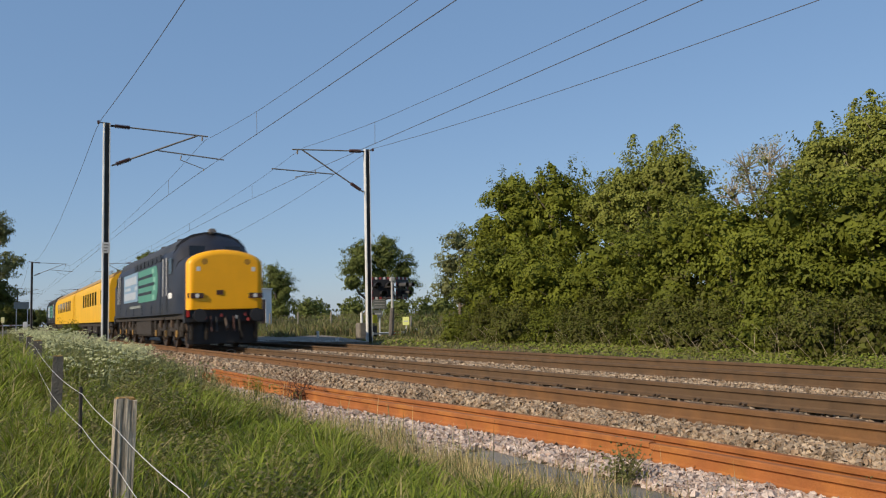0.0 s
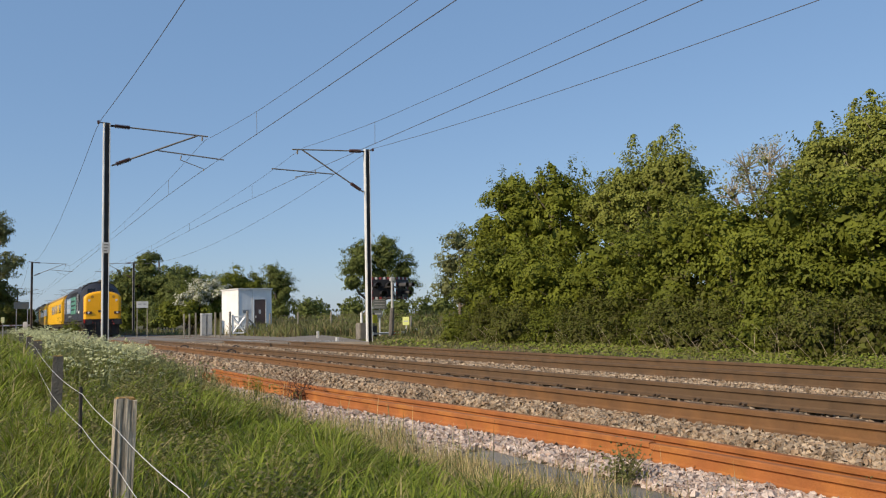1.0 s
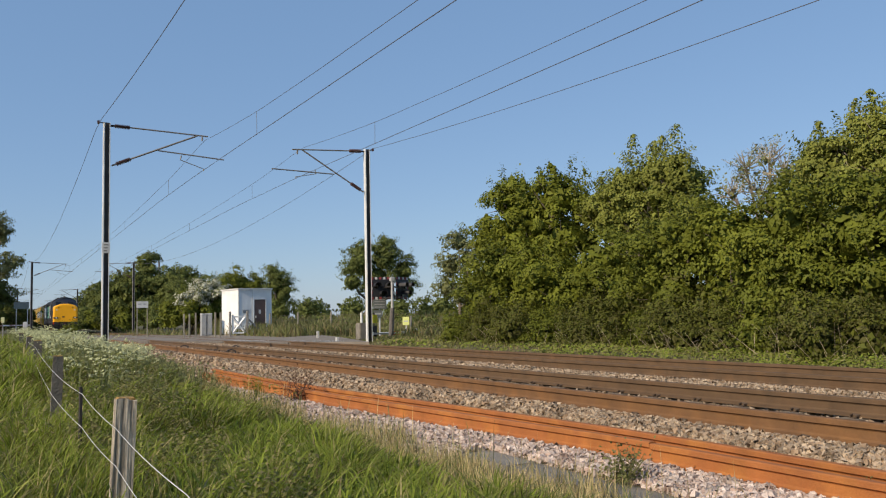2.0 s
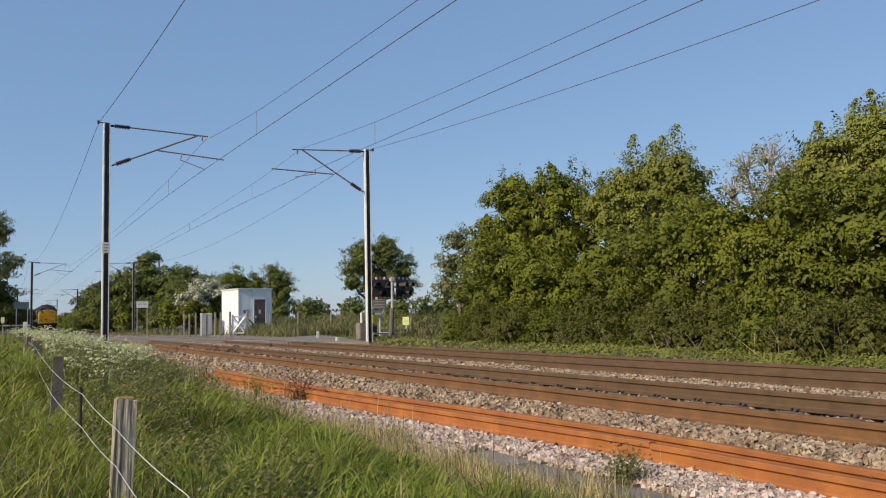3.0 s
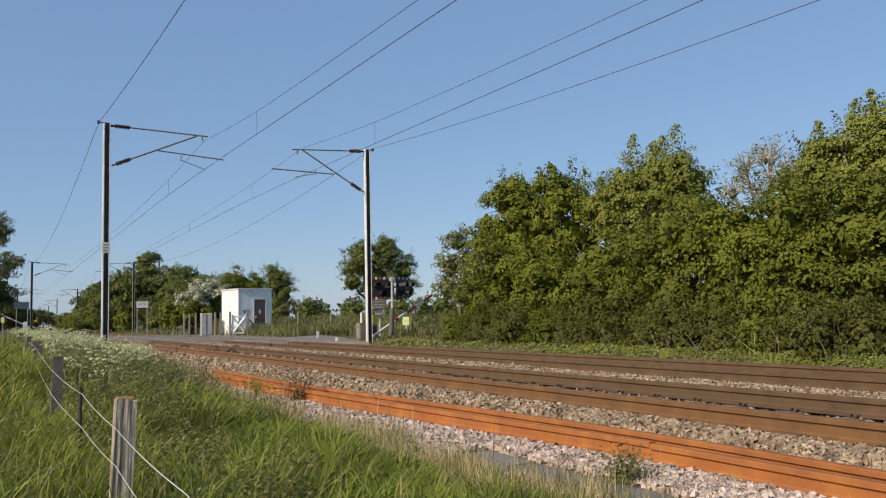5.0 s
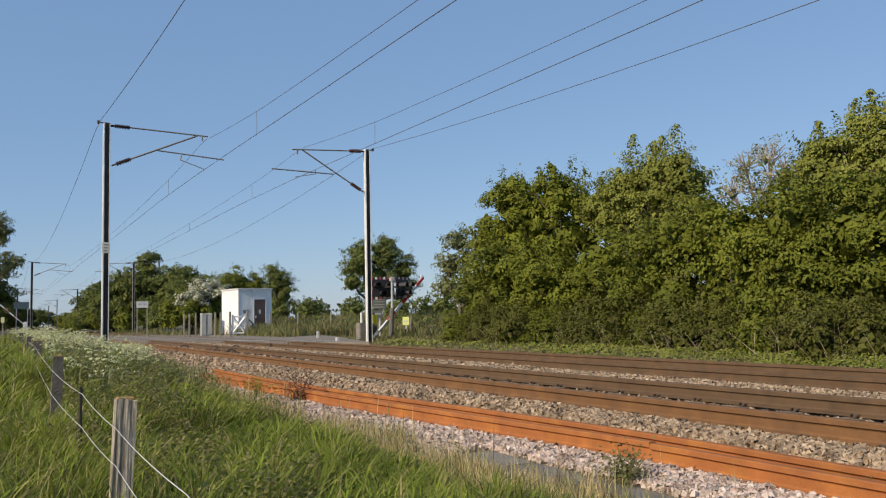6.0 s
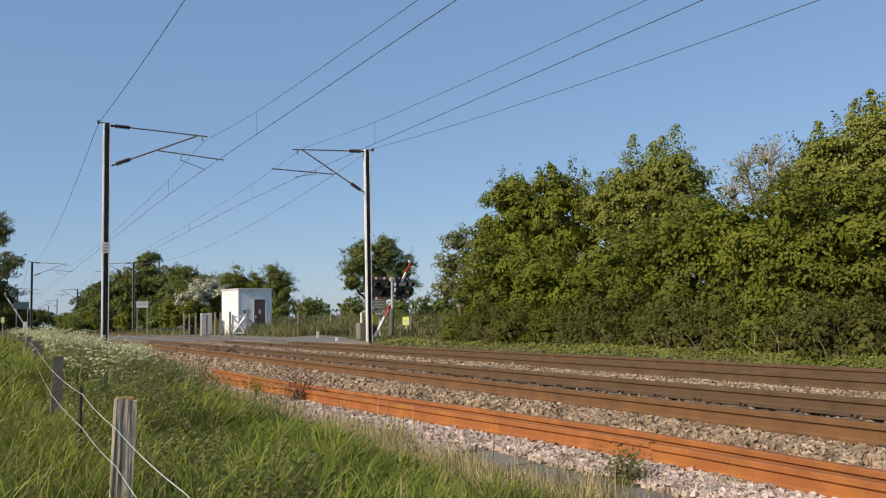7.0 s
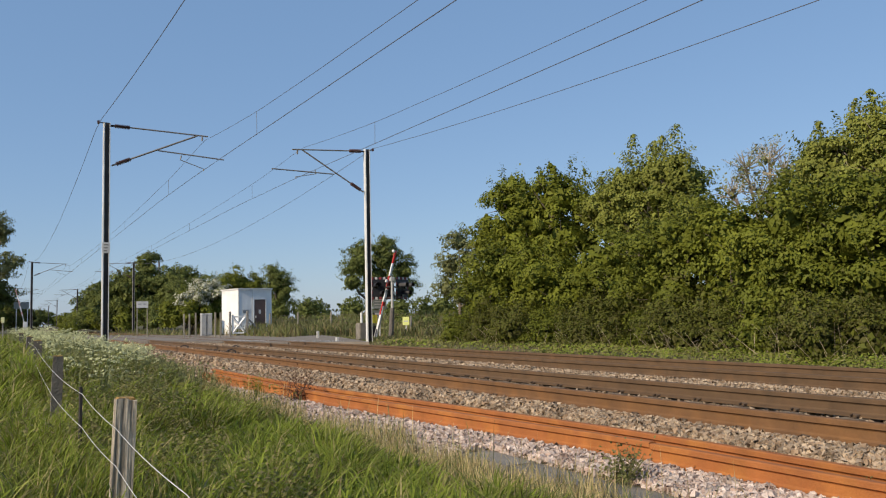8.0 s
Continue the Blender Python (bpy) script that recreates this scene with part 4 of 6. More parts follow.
FARTREES = [("woodland_tree", "olive green tree beyond the level crossing", 4, [(16.6, 114.0, 6.0, 2.57), (16.7, 114.0, 8.1, 1.44), (15.1, 114.0, 4.8, 2.28), (16.3, 115.2, 2.0, 2.28), (14.2, 115.2, 2.5, 1.80), (18.6, 115, 5.2, 2.0), (18.2, 115, 3.0, 2.4)]),
            ("woodland_tree", "olive green tree beyond the level crossing", 4, [(18.2, 105.6, 4.6, 2.52), (20.4, 105.6, 5.7, 1.56), (17.5, 105.6, 1.8, 2.00), (19.1, 105.6, 6.1, 1.08)]),
            ("woodland_tree", "olive green tree beyond the level crossing", 4, [(13.9, 120.0, 3.6, 2.66), (14.6, 120.0, 6.0, 1.7), (13.2, 120.0, 1.2, 1.84), (13.2, 120.0, 4.9, 1.2)]),
            ("woodland_tree", "olive green tree beyond the level crossing", 4, [(14.8, 160.0, 3.1, 2.73), (13.8, 160.0, 1.4, 1.94), (15.4, 160.0, 6.2, 1.56)]),
            ("woodland_tree", "distant green tree beside the line", 4, [(17.5, 220.0, 2.4, 1.86), (16.8, 220.0, 1.1, 1.59), (19, 220.0, 3.0, 2.13)]),
            ("woodland_tree", "olive green tree beyond the level crossing", 4, [(17.5, 92, 4.0, 1.9), (19.6, 92, 4.0, 1.8), (21.8, 92, 4.2, 1.7), (15.6, 92, 1.6, 1.6), (14.2, 92, 1.0, 1.3), (16.8, 92, 2, 1.8), (20, 92, 2, 2)]),
            ("woodland_tree", "olive green tree beyond the level crossing", 4, [(14.3, 127.2, 3.4, 2.28), (15.1, 127.2, 1.5, 2.16), (16.1, 127.2, 5.4, 1.92)]),
            ("woodland_tree", "green tree behind the relay cabin", 1, [(18.1, 72.0, 3.9, 1.33), (16.9, 72.0, 3.2, 1.41), (19.3, 72.0, 3.5, 1.34), (20.3, 72.0, 2.0, 1.44), (16.5, 72.5, 1.6, 1.6), (14.6, 73, 2.4, 1.5)]),
            ("woodland_tree", "dark leafy tree behind the relay cabin", 4, [(20.6, 70.0, 3.9, 1.22), (21.2, 70.0, 3.0, 1.04), (20.4, 70.0, 4.8, 0.75), (21.4, 70.0, 3.9, 0.76), (21, 70, 1.6, 1.3)]),
            ("woodland_tree", "round dark green tree in the field", 4, [(24.2, 60.0, 5.0, 1.44), (26.1, 60.0, 5.4, 1.5), (25.4, 60.0, 3.6, 1.7), (27.6, 60.0, 4.4, 1.13), (23.5, 60.0, 3.6, 1.0), (27.9, 60.0, 2.9, 0.95), (26.3, 60.0, 6.4, 0.6), (24.3, 60.0, 6.0, 0.55)]),
            ("woodland_tree", "large grey-green tree at the field edge", 3, [(-1.5, 118.0, 10.4, 2.9), (0.4, 118.0, 11.8, 1.4), (1.2, 118.0, 8.4, 1.4), (-0.6, 118.0, 13.0, 1.9), (-0.3, 118.0, 5.6, 2.8), (-2.4, 118.0, 5.0, 4.0), (1.3, 118.0, 4.2, 1.4)]),
            ("field_bush", "dark bush beside the far road sign", 2, [(2.85, 108.0, 1.5, 0.8), (3.5, 108.0, 2.0, 0.62), (3.6, 108.0, 0.9, 0.65), (2.2, 108.0, 1.4, 1.0), (0.9, 108.0, 1.4, 1.4), (2.85, 108.0, 0.5, 0.9)]),
            ("field_bush", "dense dark bush under the large tree", 2, [(-0.5, 114, 3.2, 2.2), (0.9, 114, 2.6, 1.5), (1.6, 114, 1.3, 1.3), (-1.5, 114, 5.0, 2.0), (0.2, 114, 4.4, 1.4)]),
            ("woodland_tree", "distant green tree beside the line", 4, [(4.5, 262.0, 5.0, 2.0), (6.4, 262.0, 4.2, 1.6), (3.4, 262.0, 3.6, 2.0), (5.2, 262, 2, 2)]),
            # unseen trees left of the view, added for the shade on the train
            ("woodland_tree", "tall tree shading the line beyond the crossing", 4, [(-5.0, 104, 5.5, 2.6), (-5.4, 105, 8.4, 2.2), (-4.6, 103, 3, 2.2)]),
            ("woodland_tree", "tall tree shading the line beyond the crossing", 4, [(-5.5, 127, 6.0, 2.8), (-5.2, 128, 9.2, 2.3), (-5.0, 127, 3, 2.4)]),
            ("woodland_tree", "tall tree shading the line beyond the crossing", 4, [(-6.0, 136, 5.5, 2.8), (-5.6, 137, 8.6, 2.2), (-5.4, 136, 3, 2.4)]),
            ("woodland_tree", "tall tree shading the line beyond the crossing", 4, [(-5.2, 112, 5.6, 2.8), (-5.4, 113, 8.8, 2.5), (-5.0, 112, 3, 2.4)]),
            ("woodland_tree", "tall tree shading the line beyond the crossing", 4, [(-5.4, 119.5, 5.8, 2.9), (-5.2, 120, 9.0, 2.5), (-5.0, 119, 3, 2.4)]),
            ("woodland_tree", "tall tree shading the line beyond the crossing", 4, [(-5.6, 146, 5.8, 3.0), (-5.4, 147, 9.2, 2.6), (-5.2, 145, 3, 2.6)]),
            ("woodland_tree", "tall tree shading the line beyond the crossing", 4, [(-5.6, 156, 5.8, 3.2), (-5.4, 157, 9.2, 2.8), (-5.2, 155, 3, 2.6)]),
            ("woodland_tree", "tall tree shading the line beyond the crossing", 4, [(-5.2, 167, 5.8, 3.2), (-5.0, 168, 9.2, 2.8), (-4.8, 166, 3, 2.6)]),
            ("woodland_tree", "olive green tree beside the line in the distance", 4, [(16.2, 200, 4.4, 2.4), (15.4, 200, 2.0, 2.0), (17.6, 200, 6.2, 2.2), (18.6, 200, 3.0, 2.8), (19.6, 200, 7.4, 2.2)]),
            ("woodland_tree", "distant green tree where the line fades", 4, [(13.5, 330, 4, 3), (16, 330, 3, 2.6), (12.2, 330, 2.5, 2.6), (18.5, 330, 2, 2.2), (21, 330, 1.6, 2.0)]),
            ("field_bush", "dense bushes along the far side of the line", 1, [(13.6, 104, 0.9, 1.3), (13.8, 112, 0.9, 1.3), (13.5, 128, 1.0, 1.5), (14.0, 140, 1.0, 1.7), (14.2, 150, 1.2, 1.8)]),
            ("field_bush", "dense bushes along the far side of the line", 1, [(14.6, 172, 1.3, 2.0), (15, 190, 1.3, 2.2), (15.5, 206, 1.4, 2.2), (16, 240, 1.5, 2.4), (16.4, 262, 1.5, 2.4)]),
            ("field_bush", "green bush among the white flowers", 1, [(2.15, 33.0, 0.5, 0.26), (2.4, 33.0, 0.62, 0.2), (1.95, 33.0, 0.42, 0.24)])]
for nm, lab, mi, bl in FARTREES:
    far = bl[0][1]
    rc = 0.16 if far < 40 else (0.42 if far < 100 else 0.75)
    build_tree(nm, lab, "tree" if "tree" in nm else "bush", bl, M_LEAF[mi], (bl[0][0], bl[0][1]), 0.03 if far < 40 else 0.22, rc=rc, per=92, leaf=0.06 if far < 40 else (0.12 if far < 100 else 0.26), inner=0.06 if "grey-green" in lab else 0.3, density=0.45 if "grey-green" in lab else 1.05, group="background trees", floor=-0.1)
may = build_tree("may_tree", "hawthorn tree covered in white may blossom", "tree", [(12.7, 62.0, 2.6, 1.0), (14.0, 62.0, 2.95, 0.85), (11.9, 62.0, 2.35, 0.7), (13.4, 62.0, 2.8, 0.8)], M_MAY, (12.9, 62.0), 0.15, rc=0.3, per=45, leaf=0.15, inner=0.6)
build_tree("field_bush", "green hedge below the blossom", "bush", [(11.0, 63, 1.2, 1.1), (12.6, 63, 1.4, 1.3), (12.0, 61.6, 1.5, 0.85), (13.2, 61.6, 1.7, 0.8), (13.6, 63, 1.7, 1.1), (14.6, 63, 1.1, 1.2)], M_LEAF[1], (12, 63), 0.1, rc=0.4, per=55, leaf=0.17)


def far_woods():
    """Low distant hedges and woods round the horizon."""
    bl = []
    for i in range(92):
        a = radians(7 + i * 0.63)
        d = 190 + 40 * math.sin(i * 1.3)
        bl.append((d * math.sin(a) + 18, d * math.cos(a), 2.2 + 0.3 * math.sin(i * 0.9), 2.3 + 0.4 * math.sin(i * 2.1)))
    for i in range(36):
        bl.append((17.2 + i * 0.62, 60 + 2 * math.sin(i), 0.2 + 0.15 * math.sin(i * 1.9), 0.7))
    for i in range(24):
        bl.append((20 + i * 1.2, 44 + 1.3 * math.sin(i * 1.4), 0.2 + 0.2 * math.sin(i * 2.9), 0.7))
    for i in range(30):
        a = radians(-12 - i * 11)
        bl.append((170 * math.sin(a), 170 * math.cos(a), 2.5, 8))
    ca, oa, ka = crown_points(bl[92:152], 0.34, 40, 0.5, 0.7, -0.2)
    cb, ob, kb = crown_points(bl[:92], 1.0, 14, 0.5, 0.7, -0.2)
    cd, od, kd = crown_points(bl[152:], 3.2, 30, 0.5, 0.7, -0.2)
    cb, ob, kb = np.concatenate([cb, cd]), np.concatenate([ob, od]), np.concatenate([kb, kd])
    c, o, k = np.concatenate([ca, cb]), np.concatenate([oa, ob]), np.concatenate([ka, kb])
    size = np.clip(np.linalg.norm(c[:, :2], axis=1) * 0.0034, 0.13, 0.9) * (1 + k)
    w = quads("far_woods", leaf_quads(c, o, size), 4, M_LEAF[4])
    tagged(w, "low distant hedges and woods along the horizon", "woods", kind="stuff")


far_woods()


# ---- grass ----
def blade_mesh(name, base, height, lean, width, material, label, category, comb=0.0, angle=None):
    """Curved tapering blades; comb pulls their lean into one direction, patch by patch."""
    n = len(base)
    a = RNG.uniform(0, 2 * np.pi, n) if angle is None else angle
    if comb:
        flow = np.array([2.6 * noise.noise((p[0] * 0.8, p[1] * 0.7, 1.5)) for p in base]) + 0.6
        a = flow + (1 - comb) * (a - np.pi)
    d = np.stack([np.cos(a), np.sin(a), np.zeros(n)], 1)
    b = a + RNG.uniform(-0.9, 0.9, n)
    s = np.stack([-np.sin(b), np.cos(b), np.zeros(n)], 1) * width[:, None]
    up = np.array((0, 0, 1.0))
    full = height * RNG.uniform(0.8, 1.0, n)
    row = [base - s * 0.7, base + s * 0.7]
    for t, w in ((0.4, 1.0), (0.75, 0.75)):
        c = base + up * (full * (t + 0.18 * t * (1 - t) * 2))[:, None] + d * (lean * t ** 2)[:, None]
        row += [c - s * w, c + s * w]
    droop = 0.35 * lean / (height + 0.01)
    row.append(base + up * (full * (1.0 - 0.3 * np.clip(droop, 0, 1)))[:, None] + d * (lean * 1.05)[:, None])
    co = np.stack(row, 1).reshape(-1, 3)
    me = bpy.data.meshes.new(name)
    me.vertices.add(7 * n)
    me.vertices.foreach_set("co", co.astype(np.float32).ravel())
    idx = (np.array([0, 1, 3, 2, 2, 3, 5, 4, 4, 5, 6])[None, :] + 7 * np.arange(n)[:, None]).ravel().astype(np.int32)
    me.loops.add(11 * n)
    me.loops.foreach_set("vertex_index", idx)
    me.polygons.add(3 * n)
    me.polygons.foreach_set("loop_start", (np.array([0, 4, 8])[None, :] + 11 * np.arange(n)[:, None]).ravel().astype(np.int32))
    me.update(calc_edges=True)
    me.materials.append(material)
    ob = new(name, me)
    return tagged(ob, label, category, kind="stuff")


def scatter(zones, edge=None):
    pts = []
    for x0, x1, y0, y1, n in zones:
        x, y = RNG.uniform(x0, x1, n), y0 + (y1 - y0) * RNG.random(n) ** 1.2
        pts.append(np.stack([x, y], 1))
    p = np.concatenate(pts)
    if edge is not None:
        p = p[edge(p)]
    z = np.array([ground_z(a, b) for a, b in p])
    return np.column_stack([p, z])


def verge_edge(y):
    """Where the tall grass ends against the trough and ballast."""
    return 3.30 - 0.002 * y - 0.05 * np.clip(7.0 - y, 0, 3) / 3 + 0.10 * np.sin(y * 1.7) + 0.07 * np.sin(y * 4.1)


def build_grass():
    g = scatter([(-0.6, 3.7, 2.4, 7.5, 42000), (-0.5, 3.7, 7.5, 15, 40000), (-0.5, 4.3, 15, 32, 22000), (-0.5, 3.0, 32, 75, 9000)], lambda p: p[:, 0] < verge_edge(p[:, 1]))
    n = len(g)
    patch = np.array([noise.noise((a * 0.9, b * 0.9, 2.0)) for a, b, _ in g])
    clump = np.array([noise.noise((a * 3.1, b * 2.4, 5.0)) for a, b, _ in g])
    h = (0.36 + 0.14 * patch + 0.20 * clump) * RNG.uniform(0.5, 1.3, n) * (1.2 - 0.10 * np.clip(g[:, 0], 0, 4)) * np.clip(0.32 + 0.75 * (verge_edge(g[:, 1]) - g[:, 0]), 0.3, 1.0)
    w = np.clip(g[:, 1] * 0.0007, 0.0050, 0.018) * RNG.uniform(0.5, 1.4, n)
    blade_mesh("meadow_grass", g, h, h * RNG.uniform(0.2, 1.0, n), w, M_GRASS, "tall uncut green meadow grass on the bank", "grass", 0.3)
    c = scatter([(0.7, 3.2, 3.3, 6.5, 420), (0.5, 3.2, 6.5, 10, 420), (0.5, 3.2, 10, 16, 380)], lambda p: (p[:, 0] < verge_edge(p[:, 1]) - 0.12))
    c = c[np.array([noise.noise((a * 1.1, b * 0.9, 9.0)) > -0.22 for a, b, _ in c])]
    t = np.repeat(c, 34, 0)
    n = len(t)
    ang = RNG.uniform(0, 2 * np.pi, n)
    out = RNG.uniform(0.0, 0.075, n)
    t = t + np.stack([np.cos(ang) * out, np.sin(ang) * out, np.zeros(n)], 1)
    tall = np.repeat(RNG.uniform(0.6, 1.25, len(c)), 34) * np.clip(0.4 + 0.7 * (verge_edge(t[:, 1]) - t[:, 0]), 0.4, 1.0)
    h = RNG.uniform(0.22, 0.42, n) * tall
    blade_mesh("grass_tufts", t, h, h * (0.15 + out * 11), np.clip(t[:, 1] * 0.0010, 0.0055, 0.011) * RNG.uniform(0.7, 1.3, n), M_TUFT, "broad arching lime-green grass tufts", "grass", angle=ang)
    u = scatter([(0.15, 0.95, 7.5, 9.0, 1500), (0.25, 0.95, 13.0, 15.3, 900), (0.0, 0.5, 5.2, 7.4, 900)])
    h = RNG.uniform(0.45, 0.72, len(u))
    blade_mesh("fence_line_grass", u, h, h * RNG.uniform(0.2, 0.8, len(u)), np.clip(u[:, 1] * 0.0007, 0.004, 0.01), M_GRASS, "taller grass left standing along the fence line", "grass", 0.25)
    b = scatter([(-14, -0.5, -8, 45, 9000), (-8, 3.2, -8, 2.4, 14000)], lambda p: (p[:, 0] < 3.2) & (np.hypot(p[:, 0], p[:, 1]) > 0.8))
    h = 0.36 * RNG.uniform(0.5, 1.3, len(b))
    blade_mesh("field_grass", b, h, h * RNG.uniform(0.1, 0.7, len(b)), np.full(len(b), 0.02), M_GRASS, "tall uncut meadow grass in the field", "grass")
    d = scatter([(2.8, 3.7, 3.0, 6, 4200), (2.9, 3.7, 6.0, 9, 3800), (2.7, 3.7, 9, 18, 4500), (0, 3, 3, 14, 1500)], lambda p: p[:, 0] < verge_edge(p[:, 1]) + 0.3)
    n = len(d)
    h = RNG.uniform(0.08, 0.34, n)
    h = np.where(RNG.random(n) < 0.04, h * 1.8, h)
    blade_mesh("dry_grass", d, h, h * RNG.uniform(0.05, 0.6, n), np.clip(d[:, 1] * 0.0003, 0.0022, 0.01), M_DRY, "dry straw-coloured grass stalks along the ballast edge", "grass")
    lv = scatter([(12.35, 13.6, 6, 12, 3600), (12.4, 14.2, 12, 19, 1500), (12.6, 14.4, 19, 30, 300)], lambda p: p[:, 0] < 14.0 - 0.12 * np.maximum(0, 17 - p[:, 1]))
    lv = np.repeat(lv, 5, 0) + RNG.normal(0, 0.06, (len(lv) * 5, 3)) * (1, 1, 0)
    lv[:, 2] += RNG.uniform(0.0, 0.13, len(lv)) * (0.6 + 0.6 * np.sin(lv[:, 1] * 2.1) ** 2)
    k = quads("verge_plants", leaf_quads(lv, np.tile((-0.3, -0.2, 0.9), (len(lv), 1)), np.clip(lv[:, 1] * 0.0042, 0.05, 0.11)), 4, M_VERGE)
    tagged(k, "low bright green leafy plants along the hedge foot", "weeds", kind="stuff")
    f = scatter([(12.1, 14.6, 6, 18, 6000), (12.1, 15, 18, 42, 9000), (6, 14, 66, 110, 3000), (15.2, 24, 31, 43, 7000)])
    n = len(f)
    h = np.where((f[:, 1] > 43) | ((f[:, 0] > 15.5) & (f[:, 1] > 33)), 0.45, 0.06 + 0.05 * np.clip(f[:, 0] - 12.6, 0, 2)) * RNG.uniform(0.5, 1.4, n)
    blade_mesh("verge_grass", f, h, h * RNG.uniform(0.1, 0.7, n), np.clip(f[:, 1] * 0.0006, 0.006, 0.03), M_PASTURE, "green grass verge at the foot of the hedge", "grass")
    q = scatter([(12.5, 32, 41, 66, 26000)])
    n = len(q)
    h = (0.6 + 0.03 * np.clip(q[:, 1] - 45, 0, 15)) * RNG.uniform(0.5, 1.4, n)
    blade_mesh("pasture_grass", q, h, h * RNG.uniform(0.1, 0.6, n), np.full(n, 0.022), M_PASTURE, "long rough grass in the field behind the crossing", "grass")


build_grass()


def build_cow_parsley():
    p = scatter([(0.75, 4.4, 10.5, 31, 3000), (0.6, 3.0, 31, 60, 700)], lambda q: (q[:, 1] > 10.5 + 1.5 * np.maximum(q[:, 0] - 1.4, 0) + RNG.uniform(0, 5, len(q))) & (q[:, 0] < verge_edge(q[:, 1]) + 0.035 * np.maximum(q[:, 1] - 12, 0)))
    fl, fo, st = [], [], []
    for x, y, z in p:
        top = float(np.interp(x, [0.7, 1.25, 1.65, 2.3, 2.9, 4.2], [0.82, 0.80, 0.70, 0.52, 0.40, 0.15])) + random.uniform(-0.22, 0.05) - 0.25 * (1 - smooth01(10, 17, y))
        hgt = max(0.25, top - z - 0.1)
        st.append((x, y, z, hgt))
        if noise.noise((x * 1.3, y * 0.6, 7)) < -0.1 or x > 0.15 * y:
            continue
        for _ in range(random.randint(1, 4)):
            c = np.array((x + random.gauss(0, 0.10), y + random.gauss(0, 0.12), z + hgt * random.uniform(0.85, 1.08)))
            r = random.uniform(0.03, 0.055)
            d = unit(8)
            d[:, 2] = np.abs(d[:, 2]) * 0.5
            fl.append(c + d * r)
            fo.append(d + (0, -0.3, 0.5))
    c = np.concatenate(fl)
    q = quads("cow_parsley_flowers", leaf_quads(c, np.concatenate(fo), np.full(len(c), 0.032)), 4, M_UMBEL)
    tagged(q, "white flower heads of cow parsley on the bank", "wildflowers", kind="stuff")
    s = np.array(st)
    b = np.repeat(s[:, :3], 3, 0) + RNG.normal(0, 0.05, (len(s) * 3, 3)) * (1, 1, 0)
    h = np.repeat(s[:, 3], 3) * RNG.uniform(0.6, 1.0, len(b))
    blade_mesh("cow_parsley_stems", b, h, h * 0.2, np.full(len(b), 0.010), M_LEAF[3], "grey-green stems of cow parsley on the bank", "wildflowers")
    k = 9
    lc = np.repeat(s[:, :3], k, 0) + RNG.normal(0, 0.11, (len(s) * k, 3)) * (1, 1, 0)
    lc[:, 2] += np.repeat(s[:, 3], k) * RNG.uniform(0.15, 0.85, len(lc))
    lv = quads("cow_parsley_foliage", leaf_quads(lc, np.tile((0.0, -0.2, 0.7), (len(lc), 1)), np.full(len(lc), 0.06)), 4, M_LEAF[3])
    tagged(lv, "ferny grey-green foliage of cow parsley and nettles", "wildflowers", kind="stuff")


build_cow_parsley()


M_NETTLE = leafy("dull_nettle_leaves", (0.175, 0.185, 0.055), (0.24, 0.21, 0.095), 0.45)


def build_nettles():
    """Broad-leaved weeds among the grass along the fence."""
    p = scatter([(0.6, 1.5, 4.3, 9, 380), (0.6, 1.6, 9, 14, 420), (1.2, 2.8, 8, 15, 520), (0.2, 0.8, 7.2, 9.0, 160)])
    c, o = [], []
    for x, y, z in p:
        if noise.noise((x * 1.1, y * 0.7, 3)) < -0.06:
            continue
        hgt = random.uniform(0.35, 0.72)
        m = 30
        t = RNG.uniform(0.25, 1.0, m)
        a = RNG.uniform(0, 6.28, m)
        r = 0.09 * (1.2 - t)
        c.append(np.stack([x + np.cos(a) * r, y + np.sin(a) * r, z + hgt * t], 1))
        o.append(np.stack([np.cos(a) * 0.4, np.sin(a) * 0.4, np.ones(m)], 1))
    c, o = np.concatenate(c), np.concatenate(o)
    n = quads("nettles", leaf_quads(c, o, np.full(len(c), 0.032)), 4, M_NETTLE)
    tagged(n, "dark green nettles and broad-leaved weeds by the fence", "weeds", kind="stuff")


build_nettles()


